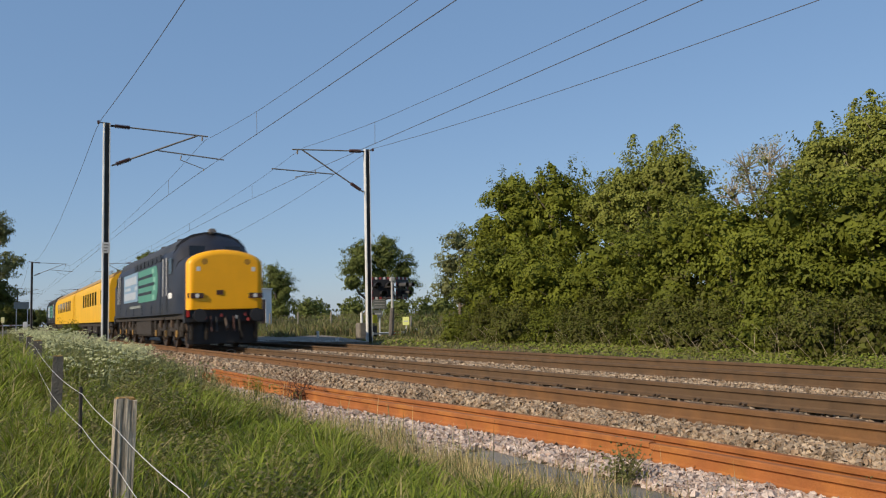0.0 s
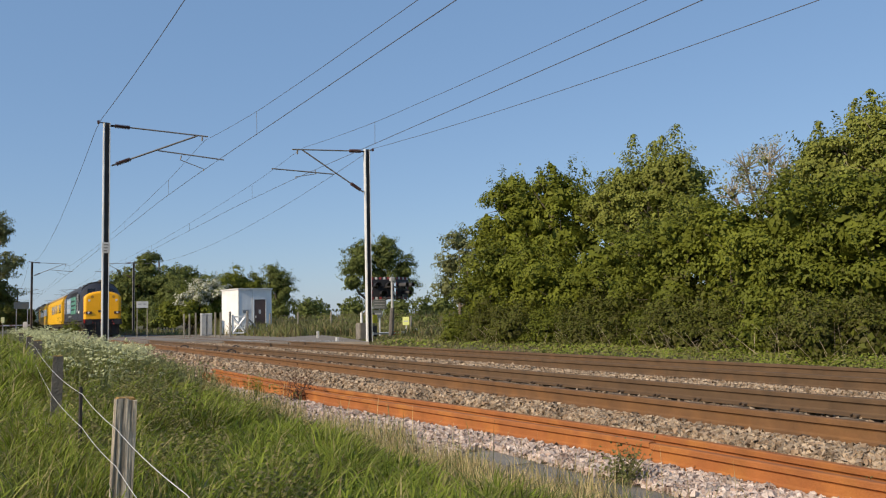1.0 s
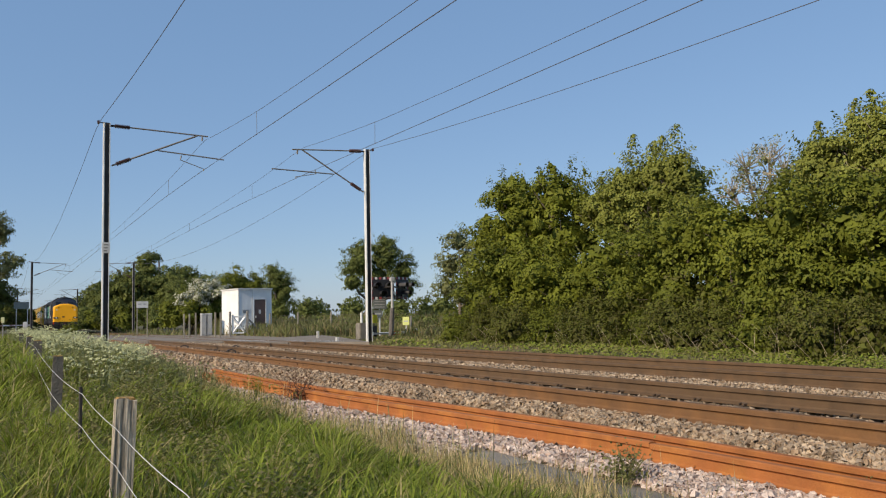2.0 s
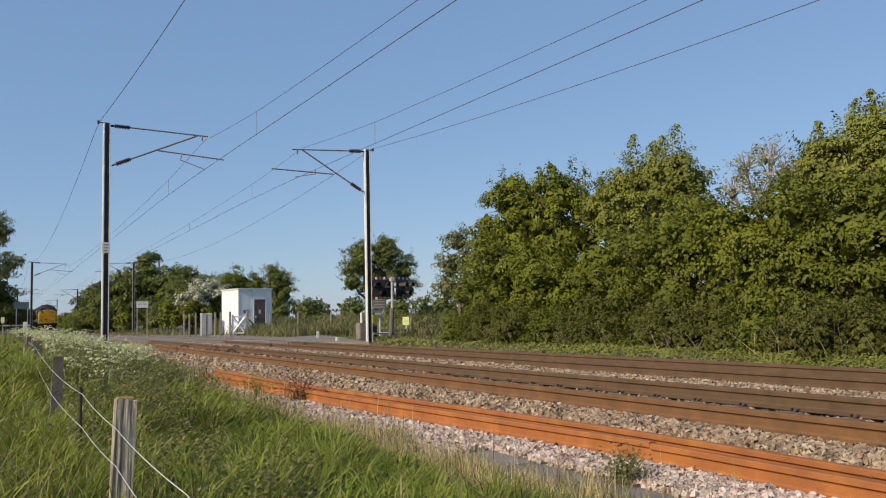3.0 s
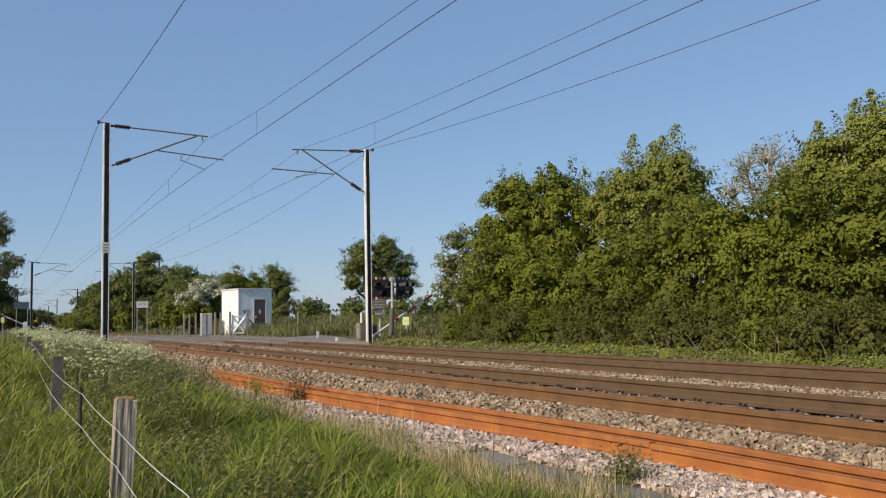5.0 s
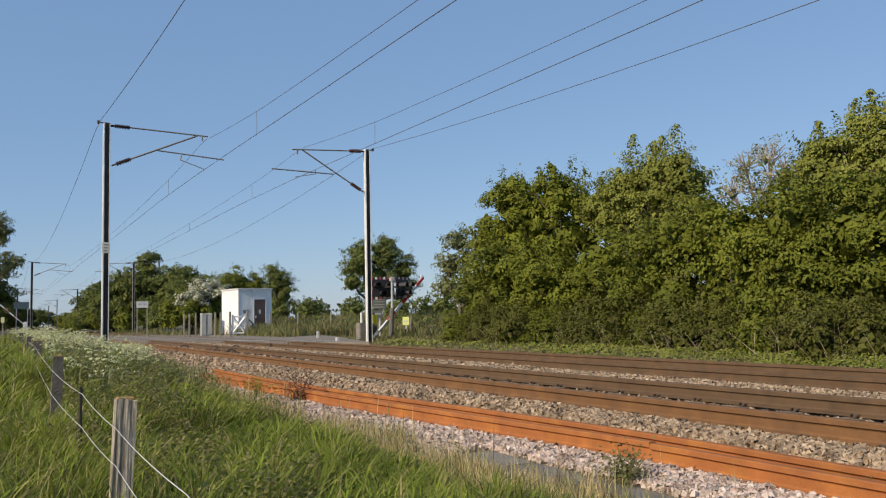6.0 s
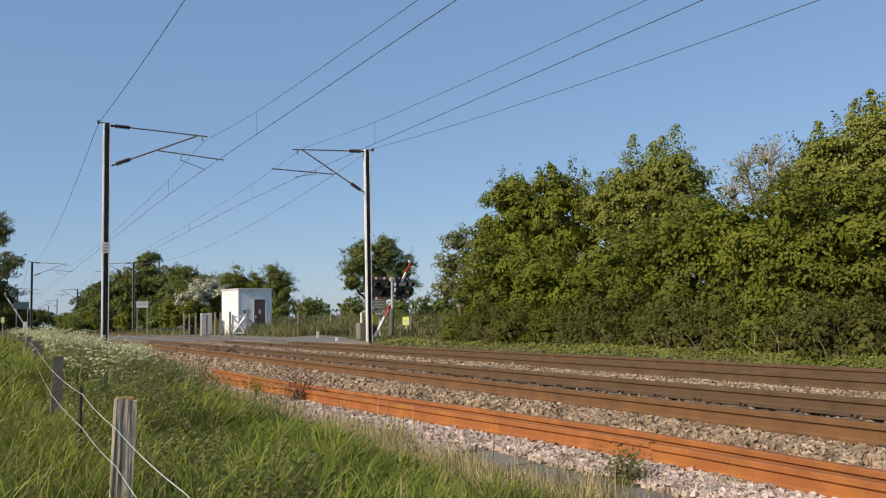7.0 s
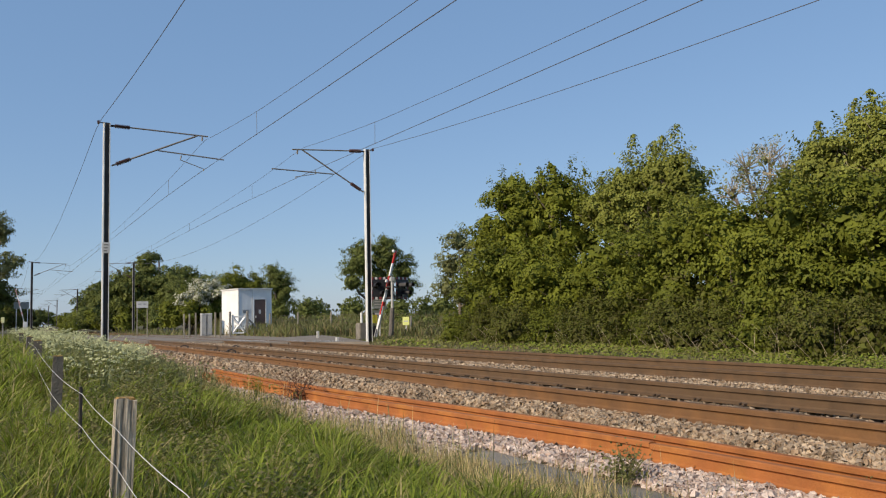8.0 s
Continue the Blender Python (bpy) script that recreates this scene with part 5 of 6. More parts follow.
# ---- level crossing ----
def build_road():
    # the road crosses the line on the skew
    def edge_a(y):
        return 11.75 - 0.285 * (y - 30.5)

    def edge_b(y):
        return 15.8 - 0.336 * (y - 51)
    v, f = [], []
    ts = np.linspace(-0.04, 1.6, 35)
    for t in ts:
        ya, yb = 30.5 + 30 * t, 51 + 30 * t
        for u in np.linspace(0, 1, 9):
            x, y = edge_a(ya) * (1 - u) + edge_b(yb) * u, ya * (1 - u) + yb * u
            rise = 0.10 * smooth01(11.2, 14, x) - 0.02
            if x < 5:
                rise = -0.02 - 0.10 * smooth01(5, 1, x)
            v.append((x, y, rise + 0.004 * noise.noise((x, y, 0))))
    n = 9
    for i in range(len(ts) - 1):
        for j in range(n - 1):
            f.append((i * n + j, i * n + j + 1, (i + 1) * n + j + 1, (i + 1) * n + j))
    r = raw("road", v, f, M_ROAD)
    sol = r.modifiers.new("thick", "SOLIDIFY")
    sol.thickness, sol.offset = 0.2, -1
    tagged(r, "worn pale grey asphalt road over the level crossing", "road", kind="structure")
    # added dark strips cover the pale side of the road between the rails
    for x0, x1 in ((R1 + 0.09, R2 - 0.09), (R2 + 0.09, R3 - 0.09), (R3 + 0.09, R4 - 0.09)):
        bm = bmesh.new()
        ring = []
        for x in (x0, x1):
            y = 30.5 + (11.75 - x) / 0.285
            for dy, z in ((-0.06, -0.24), (-0.06, -0.05), (-0.02, -0.014), (0.3, -0.014), (0.3, -0.24)):
                ring.append(bm.verts.new((x, y + dy * 3.6, z)))
        for j in range(5):
            k = (j + 1) % 5
            bm.faces.new((ring[j], ring[k], ring[5 + k], ring[5 + j]))
        bm.faces.new(ring[:5])
        bm.faces.new(ring[5:][::-1])
        bmesh.ops.recalc_face_normals(bm, faces=bm.faces)
        part("edge_strip", bm, M_DARKWOOD, r, "dark strip added along the road edge")
    for off, y0, y1 in ((0.35, 31.5, 35.6), (0.35, 36.6, 39.5), (0.5, 58, 66)):
        bm = bmesh.new()
        vs = [bm.verts.new((edge_a(y) + off + w, y, 0.10 * smooth01(11.2, 14, edge_a(y) + off) - 0.012)) for y, w in ((y0, 0), (y0, 0.16), (y1, 0.16), (y1, 0))]
        bm.faces.new(vs)
        part("road_marking", bm, M_WHITE, r, "worn white edge line")


build_road()


def build_shed():
    o = thing("relay_cabin", pose(13.80, 53.3, 0.05, 0, 0, 9), "small white flat-roofed relay cabin with a brown door", "cabin")
    w, d, h = 1.07, 1.3, 2.72
    part("front_wall", boxed(-w, w, -d, -d + 0.06, 0.0, h), M_WHITE, o)
    part("back_wall", boxed(-w, w, d - 0.06, d, 0.0, h), M_WHITE, o)
    for s in (-1, 1):
        part("side_wall", boxed(s * w - (0.06 if s > 0 else 0), s * w + (0.06 if s < 0 else 0), -d + 0.06, d - 0.06, 0.0, h), M_WHITE, o)
    part("roof", boxed(-w - 0.06, w + 0.06, -d - 0.08, d + 0.08, h, h + 0.09, 0.015), M_PLATE, o, "thin pale grey roof slab")
    part("plinth", boxed(-w - 0.03, w + 0.03, -d - 0.03, d + 0.03, -0.3, 0.08), M_TROUGH, o)
    dr = part("door", boxed(-0.06, 0.66, -d - 0.03, -d - 0.003, 0.1, 2.12), mat("brown_door", (0.13, 0.075, 0.06), 0.6, var=0.15), o, "plain brown steel door")
    part("door_handle", boxed(0.0, 0.06, -d - 0.07, -d - 0.03, 1.0, 1.14, 0.01), M_GALV, dr)
    part("door_frame", boxed(-0.13, -0.065, -d - 0.04, -d - 0.003, 0.1, 2.12), M_WHITE, o)
    part("panel_joint", boxed(-0.20, -0.16, -d - 0.02, -d - 0.003, 0.1, h - 0.02), M_PLATE, o)
    part("door_notice", boxed(0.22, 0.36, -d - 0.036, -d - 0.0305, 1.25, 1.5), M_PLATE, dr)
    part("door_head", boxed(-0.13, 0.74, -d - 0.045, -d - 0.003, 2.125, 2.20), M_WHITE, o)
    part("door_frame", boxed(0.665, 0.74, -d - 0.04, -d - 0.003, 0.1, 2.12), M_WHITE, o)
    part("corner_trim", boxed(w - 0.07, w + 0.012, -d - 0.014, -d - 0.002, 0.1, h), M_WHITE, o)
    part("corner_trim", boxed(-w - 0.012, -w + 0.05, -d - 0.012, -d - 0.002, 0.1, h), M_PLATE, o)
    n = part("notice", boxed(-0.84, -0.32, -d - 0.015, -d - 0.003, 1.28, 1.52), M_PLATE, o, "small grey notice with dark bars")
    for zz in (1.34, 1.40, 1.46):
        part("lettering_bar", boxed(-0.78, -0.40, -d - 0.019, -d - 0.0155, zz - 0.012, zz + 0.012), M_DARKSTEEL, n)


def build_wicket():
    o = thing("wicket_gate", pose(12.02, 49.6, 0.08), "white wooden wicket gate with crossed braces", "gate")
    W, H = 0.78, 1.05
    for x in (0.04, W - 0.04):
        part("stile", boxed(x - 0.055, x + 0.055, -0.03, 0.03, 0.06, H + 0.12, 0.008), M_WHITE, o)
    for z in (0.12, 0.42, H):
        part("rail", boxed(0.0, W, -0.025, 0.025, z - 0.045, z + 0.045, 0.006), M_WHITE, o)
    part("brace", rods((0.05, 0, 0.16), (W - 0.05, 0, H - 0.05), 0.072, seg=4), M_WHITE, o)
    part("brace", rods((W - 0.05, 0.01, 0.16), (0.05, 0.01, H - 0.05), 0.072, seg=4), M_WHITE, o)
    for x in (-0.12, W + 0.1):
        part("gate_post", boxed(x - 0.06, x + 0.06, -0.06, 0.06, -0.1, 1.35, 0.01), M_WOOD, o)
    part("strut", rods((W + 0.15, 0, 0.9), (W + 1.0, 0.2, 0.1), 0.05, seg=6), M_WOOD, o)


def build_post(x, y, h, r, material, name, label, group, z=None):
    gz = ground_z(x, y) - 0.08 if z is None else z
    o = thing(name, pose(x, y, gz), label, "post", group)
    bm = boxed(-r, r, -r, r, 0, h + 0.08, r * 0.18)
    for v in bm.verts:
        v.co.x += 0.006 * noise.noise(v.co * 9)
    part("shaft", bm, material, o)
    part("cap", boxed(-r * 1.02, r * 1.02, -r * 1.02, r * 1.02, h + 0.08, h + 0.1, 0.006), material, o)
    return o


M_POSTTAN = mat("tan_sign_posts", (0.31, 0.275, 0.21), 0.8, var=0.2)


def build_crossing_things():
    build_shed()
    build_wicket()
    for x, h in ((9.4, 1.25), (9.7, 1.25), (10.05, 1.3), (11.15, 1.3), (11.45, 1.3), (14.35, 1.2), (16.05, 1.25), (18.15, 1.25), (20.2, 1.25), (22.3, 1.2)):
        build_post(x, 50.0, h, 0.042, M_POSTTAN, "field_fence_post", "weathered grey timber post of the field fence", "field fence posts", 0.0)
    fw = thing("field_fence_wire", pose(0, 50, 0), "thin wires strung along the field fence", "fence wire")
    for z in (0.5, 0.85, 1.15):
        part("wire", rods((14.4, 0, z), (24, 0, z), 0.004, seg=4), M_TUBE, fw)
    for x in (11.32, 11.66):
        o = thing("lineside_cabinet", pose(x, 54, 0.03), "grey steel lineside equipment cabinet", "cabinet", "cabinets")
        part("body", boxed(-0.15, 0.15, -0.2, 0.2, 0, 1.3, 0.02), M_CABINET, o)
        part("lid", boxed(-0.17, 0.17, -0.22, 0.22, 1.3, 1.36, 0.015), M_GALV, o)
        part("door", boxed(-0.12, 0.12, -0.215, -0.202, 0.1, 1.22), M_CABINET, o)
    o = thing("track_sign", pose(8.3, 58, 0.0), "white lineside board on two posts", "sign")
    z0 = 0.0
    for x in (-0.31, 0.31):
        part("post", boxed(x - 0.025, x + 0.025, -0.03, 0.03, -0.2, 2.25), M_POSTTAN, o)
    b = part("board", boxed(-0.36, 0.36, -0.055, -0.032, 1.86, 2.28, 0.005), M_PLATE, o)
    for x0, x1 in ((-0.26, -0.06), (0.04, 0.24)):
        part("lettering_bar", boxed(x0, x1, -0.06, -0.0555, 2.07, 2.13), M_CABINET, b)
    for x, y, z, h in ((12.8, 37, -0.02, 0.35), (11.86, 32, -0.12, 0.24)):
        build_post(x, y, h, 0.05, M_PLATE, "marker_post", "short white marker post at the road edge", "marker posts", z - 0.08)
    o = thing("location_case", pose(13.5, 33.4, -0.1), "squat grey concrete and steel equipment case beside the mast", "cabinet")
    part("body", boxed(-0.22, 0.28, -0.25, 0.25, 0.0, 0.78, 0.03), M_TROUGH, o)
    part("vent_pipe", rods((-0.05, 0, 0.78), (-0.05, 0, 1.2), 0.05), M_GALV, o)


def checker_board(name, parent, x0, x1, z0, z1, y, n, m):
    """Black backboard with a red and white chequered rim."""
    b = part(name, boxed(x0, x1, y - 0.02, y, z0, z1, 0.01), M_BLACK, parent, "black backboard with a red and white rim")
    k = 0
    for zz in (z0 + 0.06, z1 - 0.06):
        for i in range(n):
            x = x0 + (x1 - x0) * (i + 0.5) / n
            part("rim_square", boxed(x - 0.055, x + 0.055, y - 0.026, y - 0.0205, zz - 0.055, zz + 0.055), (M_RIMRED, M_PLATE)[k % 2], b)
            k += 1
    for xx in (x0 + 0.06, x1 - 0.06):
        for i in range(1, m - 1):
            z = z0 + (z1 - z0) * (i + 0.5) / m
            part("rim_square", boxed(xx - 0.05, xx + 0.05, y - 0.026, y - 0.0205, z - 0.055, z + 0.055), (M_RIMRED, M_PLATE)[k % 2], b)
            k += 1
    return b


def signal_unit(x, y, rz, label):
    o = thing("road_signal", pose(x, y, 0.04, 0, 0, rz) @ Matrix.Diagonal((0.955, 0.955, 0.955, 1)), label, "road signal", "road signals")
    b = checker_board("backboard", o, -0.58, 0.58, 1.72, 2.76, -0.06, 6, 5)
    for xx, zz in ((-0.28, 2.35), (0.28, 2.35), (0.0, 1.98)):
        part("lamp", rods((xx, -0.08, zz), (xx, -0.14, zz), 0.13, seg=14), M_GLASS, b)
        h = bmesh.new()
        bmesh.ops.create_cone(h, cap_ends=False, segments=14, radius1=0.15, radius2=0.17, depth=0.42, matrix=Matrix.Translation((xx, -0.30, zz)) @ Matrix.Rotation(radians(90), 4, "X"))
        for v in list(h.verts):
            if v.co.z < zz - 0.1:
                h.verts.remove(v)
        hood = part("hood", h, M_BLACK, b)
        s = hood.modifiers.new("thick", "SOLIDIFY")
        s.thickness = 0.012
    to = o.matrix_basis.inverted() @ Vector((15.09, 33.9, 2.2))
    part("bracket", rods((0, -0.03, to.z), to, 0.035, seg=8), M_DARKSTEEL, o)
    part("bracket", rods((0, -0.03, to.z - 0.5), (to.x, to.y, to.z - 0.5), 0.035, seg=8), M_DARKSTEEL, o)
    return o


def build_barrier(x, y, z, rz, length, label, box_yellow=False, first=None):
    o = thing("crossing_barrier", pose(x, y, z, 0, 0, rz), label, "barrier", "crossing barriers")
    part("pedestal", boxed(-0.2, 0.2, 0.14, 0.40, -0.55, 0.35, 0.03), M_BLACK if box_yellow else M_GALV, o)
    if box_yellow:
        part("warning_plate", boxed(-0.10, 0.16, 0.10, 0.128, 0.46, 0.82, 0.01), mat("yellow_warning_plate", (0.75, 0.62, 0.02), 0.5), o, "bright yellow warning plate")
        part("plate_post", boxed(-0.02, 0.02, 0.13, 0.17, 0.3, 0.9), M_BLACK, o)
    arm = part("arm", rods((0.2, 0, 0), (1.25, 0, 0), 0.05, seg=8), M_WHITE, o, "red and white barrier arm")
    L0 = 0.85
    n = 5
    w = (length - L0) / n
    for i in range(n):
        part("arm_band", boxed(L0 + i * w, L0 + (i + 1) * w, -0.035, 0.035, -0.072 + 0.006 * i, 0.072 - 0.006 * i, 0.008), (first or M_RED, M_WHITE)[i % 2], arm)
    for xx in (length * 0.62, length - 0.05):
        part("arm_lamp", boxed(xx - 0.06, xx + 0.06, -0.05, 0.05, 0.05, 0.17, 0.02), M_WHITE, arm)
    for s in (-1, 1):
        part("lever", boxed(-0.42, 0.95, s * 0.06 - 0.012, s * 0.06 + 0.012, -0.035, 0.035), M_POLEPALE, arm)
    part("counterweight", boxed(-0.52, -0.22, -0.12, 0.12, -0.07, 0.07, 0.02), M_WHITE, arm)
    return o, arm


build_crossing_things()
o = thing("telegraph_pole", pose(20.1, 125.0, -0.2), "dark wooden pole rising above the trees", "pole")
part("shaft", rods((0, 0, 0), (0, 0, 9.6), 0.16, 0.12, seg=8), M_DARKWOOD, o)
part("cap", rods((0, 0, 9.6), (0, 0, 9.7), 0.12, 0.05, seg=8), M_DARKWOOD, o)
signal_unit(15.17, 35.2, -8, "black road signal with red and white rim and hooded lamps")
signal_unit(16.11, 35.25, 36, "black road signal turned away along the road")
BAR_NEAR, ARM_NEAR = build_barrier(14.62, 34.6, 0.19, 18.6, 3.84, "red and white level crossing barrier by the signal", True)
BAR_FAR, ARM_FAR = build_barrier(2.75, 103.0, 0.98, 180, 4.0, "faded red and white level crossing barrier beyond the line", first=mat("faded_red_paint", (0.55, 0.30, 0.27), 0.6))





def build_roadside_signs():
    o = thing("wooden_post", pose(15.03, 33.9, -0.32), "dark leaning weathered timber post with a grey pole", "post")
    part("shaft", rods((-0.06, 0, 0), (0.05, 0, 1.60), 0.12, 0.10, seg=9), M_DARKWOOD, o)
    part("upper_pole", rods((0.05, 0, 1.5), (0.06, 0, 2.85), 0.06, 0.055, seg=9), M_POLEPALE, o)
    part("pole_cap", boxed(-0.03, 0.15, -0.09, 0.09, 2.74, 2.92, 0.02), M_POLEPALE, o)
    o = thing("notice_board", pose(15.37, 35.95, -0.1), "pale grey instruction notice with dark bars above a smaller one", "sign")
    part("post", boxed(-0.03, 0.03, 0.0, 0.05, -0.1, 1.95), M_GALV, o)
    b = part("board", boxed(-0.32, 0.32, -0.03, -0.002, 1.36, 1.88, 0.006), M_NOTICE, o)
    for zz in (1.46, 1.58, 1.70, 1.80):
        part("lettering_bar", boxed(-0.26, 0.24, -0.035, -0.031, zz - 0.015, zz + 0.015), M_PLATE, b)
    b = part("lower_board", boxed(-0.3, 0.12, -0.03, -0.002, 1.0, 1.32, 0.006), M_NOTICE, o)
    part("lettering_bar", boxed(-0.24, 0.06, -0.035, -0.031, 1.12, 1.2), M_PLATE, b)
    o = thing("hazard_sign", pose(17.62, 38.0, 0.0, 0, 0, -22), "fluorescent yellow square sign on a post", "sign")
    part("post", boxed(-0.03, 0.03, 0, 0.04, -0.1, 0.9), M_GALV, o)
    b = part("board", boxed(-0.17, 0.15, -0.02, -0.002, 0.50, 0.90, 0.005), mat("fluorescent_yellow", (0.82, 0.86, 0.30), 0.5, var=0.06), o)
    part("lettering_bar", boxed(-0.11, 0.09, -0.025, -0.021, 0.66, 0.72), M_PLATE, b)
    build_post(17.97, 38.2, 0.85, 0.04, M_WOOD, "verge_post", "thin grey wooden post in the verge", "verge posts", 0.0)
    o = thing("road_sign", pose(2.45, 106, 0.0), "grey back of a road sign board on posts", "sign")
    part("board", boxed(-0.75, 0.75, -0.02, 0.02, 2.8, 3.55, 0.006), M_NOTICE, o)
    for x in (-0.5, 0.62):
        part("post", boxed(x - 0.04, x + 0.04, 0.021, 0.08, -0.3, 3.5), M_GALV, o)
    o = thing("marker_disc", pose(0.3, 50, 0.0), "small pale yellow reflector marker on a stake", "marker")
    part("stake", boxed(-0.03, 0.03, -0.03, 0.03, -0.3, 1.05), M_WOOD, o)
    part("reflector", boxed(-0.08, 0.08, -0.05, -0.031, 1.03, 1.33, 0.01), mat("pale_yellow_reflector", (0.8, 0.76, 0.4), 0.4), o)


build_roadside_signs()


# ---- stock fence in front ----
def fence_post(x, y, top, r, tilt, label, material):
    gz = ground_z(x, y)
    o = thing("fence_post", pose(x, y, gz - 0.3, tilt[0], tilt[1], 1), label, "fence post", "stock fence posts")
    h = top - gz + 0.3
    bm = bmesh.new()
    bmesh.ops.create_cube(bm, size=1, matrix=Matrix.Translation((0, 0, h / 2)) @ Matrix.Diagonal((2 * r, 2 * r, h, 1)))
    bmesh.ops.subdivide_edges(bm, edges=bm.edges[:], cuts=5, use_grid_fill=True)
    for v in bm.verts:
        q = v.co.copy()
        v.co.x += 0.012 * noise.noise(q * 6 + Vector((x, y, 0))) + 0.004 * noise.noise(q * 30)
        v.co.y += 0.012 * noise.noise(q * 6 + Vector((y, x, 5)))
        if q.z > h - 0.02:
            v.co.z += 0.02 * noise.noise(q * 14) - 0.10 * abs(q.x)
    part("shaft", bm, material, o)
    c = boxed(-r * 0.9, r * 0.9, -r * 0.9, r * 0.9, h - 0.012, h + 0.008, 0.006)
    part("lichen_top", c, mat("orange_lichen", (0.36, 0.22, 0.07), 0.95, var=0.4, scale=20, bump=0.6), o)
    return o


def wood_grain():
    m = mat("split_oak_grain", (0.45, 0.385, 0.30), 0.92, var=0.25, scale=5, bump=0.5, fine=40)
    nt = m.node_tree
    tc = nt.nodes.new("ShaderNodeTexCoord")
    mp = nt.nodes.new("ShaderNodeMapping")
    mp.inputs["Scale"].default_value = (48, 48, 2.5)
    nz = nt.nodes.new("ShaderNodeTexNoise")
    nz.inputs["Scale"].default_value, nz.inputs["Detail"].default_value = 1.0, 4
    nt.links.new(tc.outputs["Object"], mp.inputs[0])
    nt.links.new(mp.outputs[0], nz.inputs["Vector"])
    b = nt.nodes.new("ShaderNodeBump")
    b.inputs["Strength"].default_value, b.inputs["Distance"].default_value = 0.9, 0.02
    nt.links.new(nz.outputs["Fac"], b.inputs["Height"])
    bs = nt.nodes["Principled BSDF"]
    nt.links.new(b.outputs[0], bs.inputs["Normal"])
    src = bs.inputs["Base Color"].links[0].from_socket
    mr = nt.nodes.new("ShaderNodeMapRange")
    mr.inputs["From Min"].default_value, mr.inputs["From Max"].default_value = 0.38, 0.58
    mr.inputs["To Min"].default_value, mr.inputs["To Max"].default_value = 0.30, 1.15
    nt.links.new(nz.outputs["Fac"], mr.inputs["Value"])
    vm = nt.nodes.new("ShaderNodeVectorMath")
    vm.operation = "SCALE"
    nt.links.new(src, vm.inputs[0])
    nt.links.new(mr.outputs[0], vm.inputs["Scale"])
    nt.links.new(vm.outputs[0], bs.inputs["Base Color"])
    return m


M_WOODGRAIN = wood_grain()
M_POSTBROWN = mat("grey_brown_fence_wood", (0.155, 0.135, 0.11), 0.9, var=0.4, scale=7, bump=0.7, fine=50)
fence_post(0.564, 4.9, 0.43, 0.052, (0, 2.6), "weathered grey split timber fence post with an orange lichen top", M_WOODGRAIN)
# posts behind the first take darker wood that stands in for their shaded side
fence_post(0.515, 9.2, 0.53, 0.047, (0, 1), "weathered grey-brown timber fence post in tall grass", M_POSTBROWN)
fence_post(0.62, 15.5, 0.59, 0.062, (0, -1), "weathered fence post in tall grass, darkened as if shaded", M_DARKWOOD)
fence_post(0.64, 21.0, 0.60, 0.062, (0, 1), "weathered fence post in tall grass, darkened as if shaded", M_DARKWOOD)
fence_post(0.70, 30.0, 0.62, 0.062, (0, 0), "weathered fence post in tall grass, darkened as if shaded", M_DARKWOOD)
o = thing("fence_stake", pose(0.58, 7.2, ground_z(0.58, 7.2) - 0.2), "thin dark iron stake holding the fence wire", "stake")
part("shaft", rods((0, 0, 0), (0.005, 0, 1.05), 0.014, seg=6), M_DARKSTEEL, o)


def build_fence_wire():
    o = thing("fence_wire", pose(0, 0, 0), "slack galvanised fence wires between the posts", "fence wire")
    ys = [1.6, 2.85, 4.67, 6.4, 8.7, 15.4, 20.9]
    xs = [0.545, 0.545, 0.545, 0.53, 0.46, 0.56, 0.6]
    for zs in ((0.26, 0.281, 0.30, 0.355, 0.42, 0.5, 0.52), (0.06, 0.07, 0.115, 0.13, 0.2, 0.25, 0.28)):
        pts = []
        for i in range(6):
            for u in np.linspace(0, 1, 9)[:-1]:
                pts.append((xs[i] * (1 - u) + xs[i + 1] * u, ys[i] * (1 - u) + ys[i + 1] * u, zs[i] * (1 - u) + zs[i + 1] * u - 0.015 * 4 * u * (1 - u)))
        tube("wire", pts, 0.0017, M_PLATE, o)


build_fence_wire()


# ---- cable trough ----
def build_trough():
    o = thing("cable_trough", pose(3.87, 0, -0.015), "grey concrete cable trough with separate lids beside the ballast", "cable trough", "", "structure")
    part("channel", boxed(-0.14, 0.14, -6, 7.3, -0.6, -0.43), M_TROUGH, o)
    bm = boxed(-0.15, 0.15, -0.485, 0.485, -0.428, -0.375, 0.008)
    me = bpy.data.meshes.new("lid")
    bm.to_mesh(me)
    bm.free()
    me.materials.append(M_TROUGH)
    for i in range(-7, 6):
        shared("lid", me, o, pose(random.uniform(-0.012, 0.012), 1.6 + i, random.uniform(-0.006, 0.006), 0, random.uniform(-1, 1), random.uniform(-0.7, 0.7)))


build_trough()


def build_cable_hoops():
    for x, y in ((6.55, 27.2), (7.75, 31.5), (6.5, 34.5)):
        o = thing("bonding_cable", pose(x, y, -0.17), "short looped black bonding cable on the ballast", "cable", "bonding cables")
        tube("cable", [(-0.2, 0, -0.03), (-0.15, 0.03, 0.06), (-0.06, 0.05, 0.12), (0.04, 0.03, 0.14), (0.15, 0.0, 0.08), (0.1, -0.05, -0.03)], 0.022, M_BLACK, o)


build_cable_hoops()


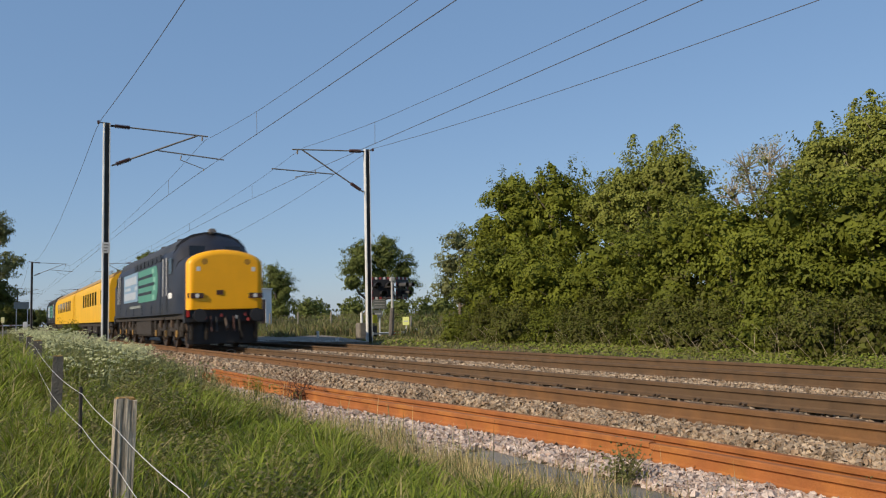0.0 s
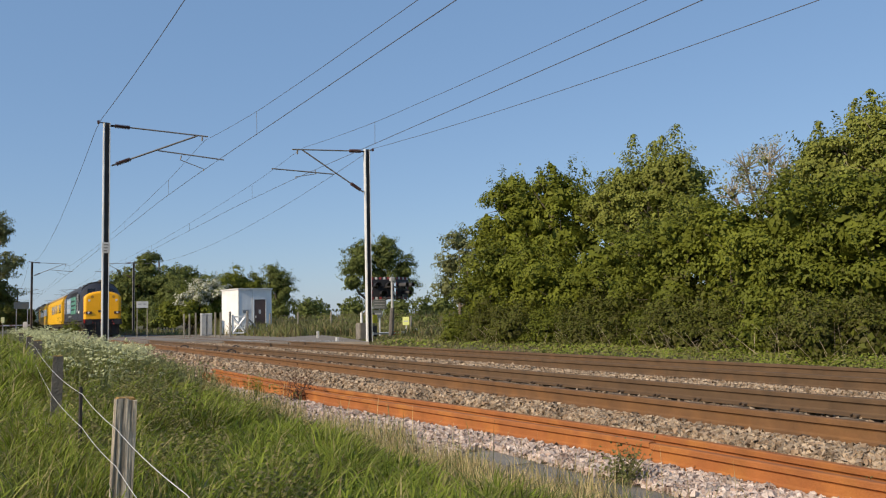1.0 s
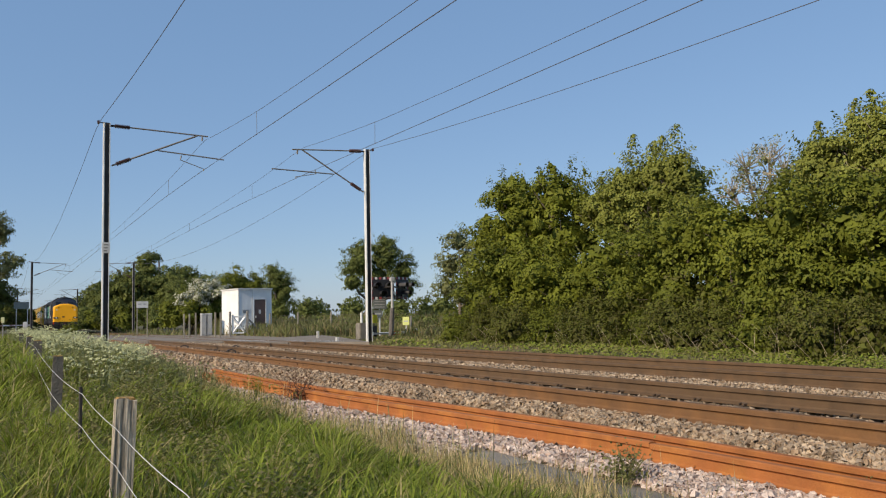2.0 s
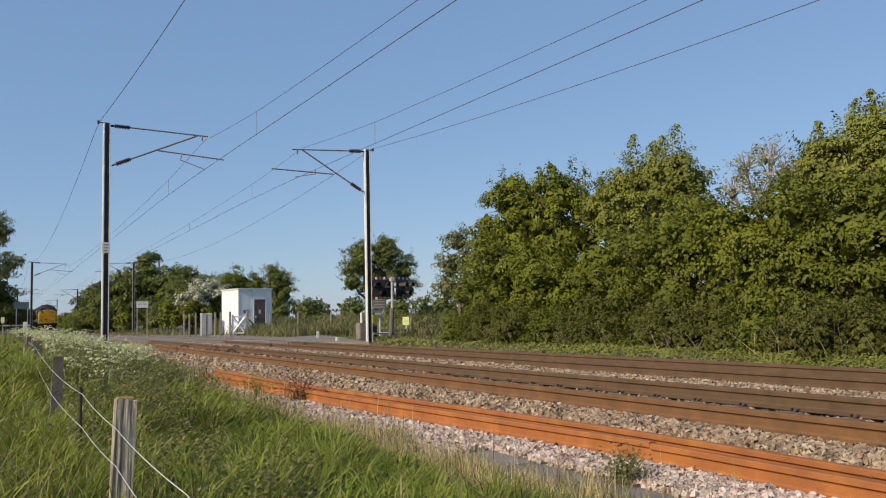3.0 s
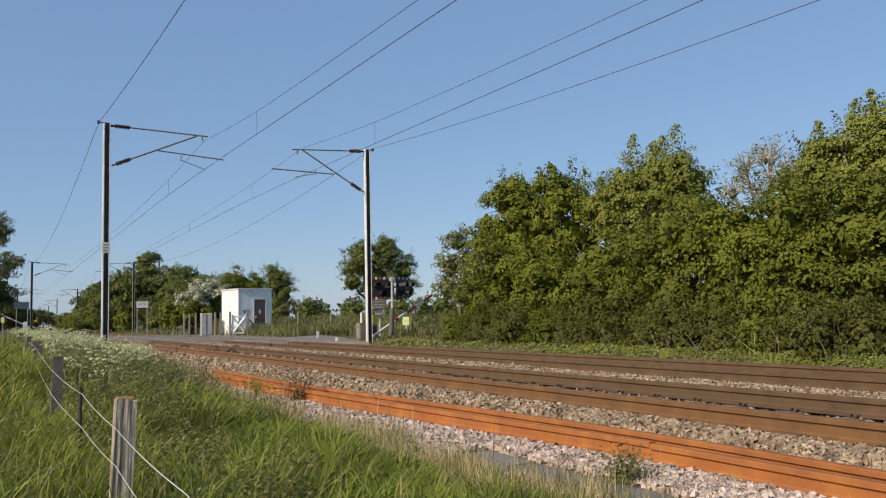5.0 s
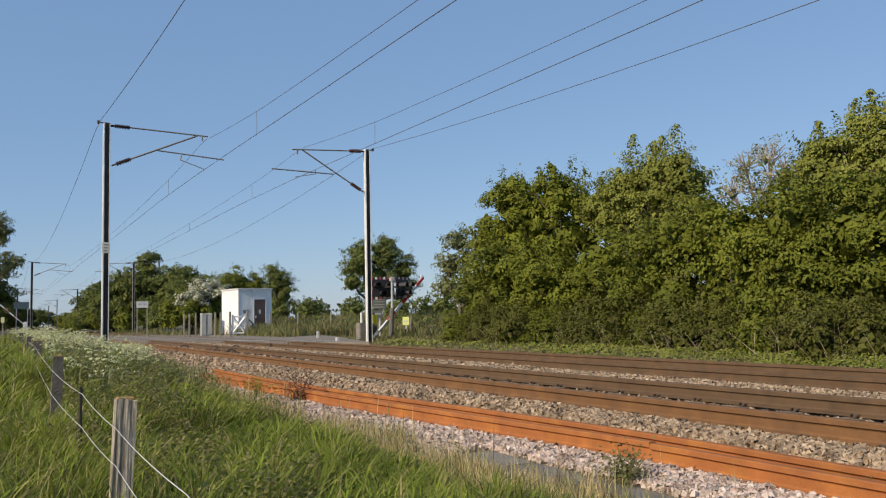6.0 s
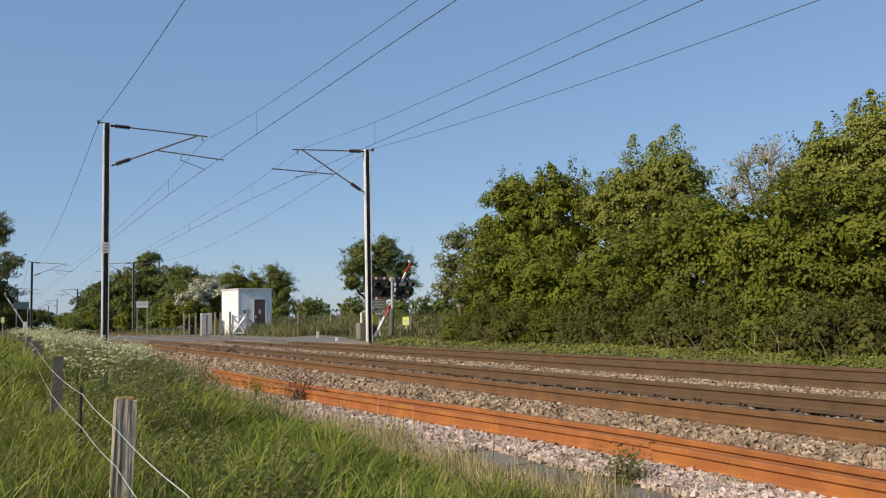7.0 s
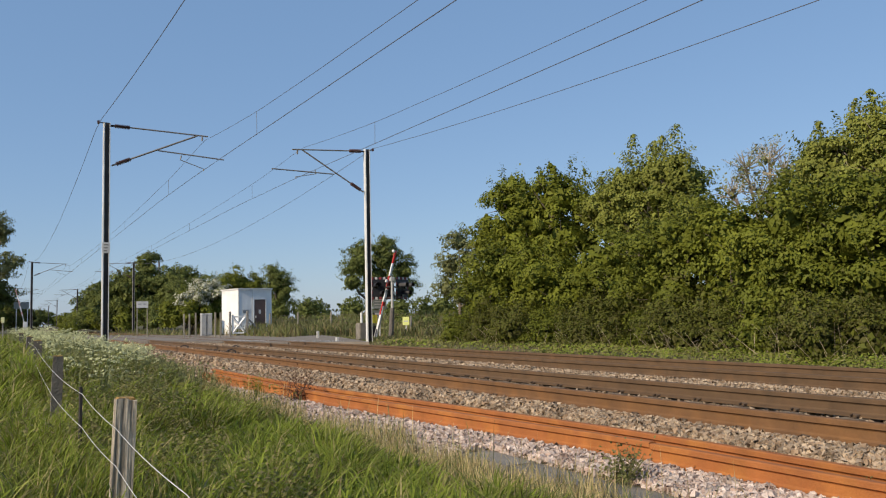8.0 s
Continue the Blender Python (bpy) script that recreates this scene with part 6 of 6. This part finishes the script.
def build_weeds():
    """Small plants that grow through the ballast and the spare rails."""
    for x, y, z, r, n, m, lab in ((4.0, 4.97, -0.34, 0.17, 620, M_WEED, "grey-green weed growing in the ballast"), (3.98, 12.4, -0.34, 0.30, 1000, M_DOCK, "dead brown dock plant beside the rails"), (3.55, 13.2, -0.3, 0.22, 360, M_LEAF[0], "small green weed beside the spare rails"), (4.78, 3.62, -0.30, 0.07, 90, M_WEED, "small green weed beside the spare rails")):
        o = thing("weed", pose(x, y, z - 0.05), lab, "weed", "weeds")
        for _ in range(9):
            part("stalk", rods((0, 0, 0), (random.gauss(0, r * 0.6), random.gauss(0, r * 0.6), r * random.uniform(0.8, 2.0)), 0.006, 0.002, seg=4), m, o)
        c = RNG.normal(size=(n, 3)) * r * 0.45
        c[:, 2] = np.abs(c[:, 2]) * 1.5 + 0.02
        quads("foliage", leaf_quads(c, unit(n) + (0, 0, 0.5), np.full(n, 0.03)), 4, m, o)


M_WEED = leafy("grey_green_weed_leaves", (0.16, 0.17, 0.06), (0.22, 0.19, 0.09), 0.4)
M_DOCK = mat("dead_brown_plant", (0.11, 0.05, 0.03), 0.9, var=0.3, island=0.4, bump=0)
build_weeds()


# ---- movement ----
SPEED, NOSE = 35.2, 27.1


def motions():
    lift = [(0.0, 0.0), (3.4, 0.0), (3.6, 3.0), (3.9, 8.6), (4.2, 13.0), (4.7, 21.5), (5.2, 28.5), (5.8, 37.0), (6.2, 43.5), (6.8, 52.5), (7.4, 62.0), (8.0, 71.5)]
    walk(ARM_NEAR, [(t, pose(0, 0, 0, 0, -a, 0)) for t, a in lift])
    walk(ARM_FAR, [(t, pose(0, 0, 0, 0, -a * 1.06, 0)) for t, a in lift])
    times = [0.5 * k for k in range(17)]
    for ob, off in ((LOCO, 0.0), (COACH_A, 18.9), (COACH_B, 41.4), (LOCO_B, 63.9)):
        walk(ob, [(t, pose(C1 + bend(NOSE + off + SPEED * t), NOSE + off + SPEED * t, 0, 0, 0, -math.degrees(math.atan2(bend(NOSE + off + SPEED * t + 18) - bend(NOSE + off + SPEED * t), 18)))) for t in times])


motions()
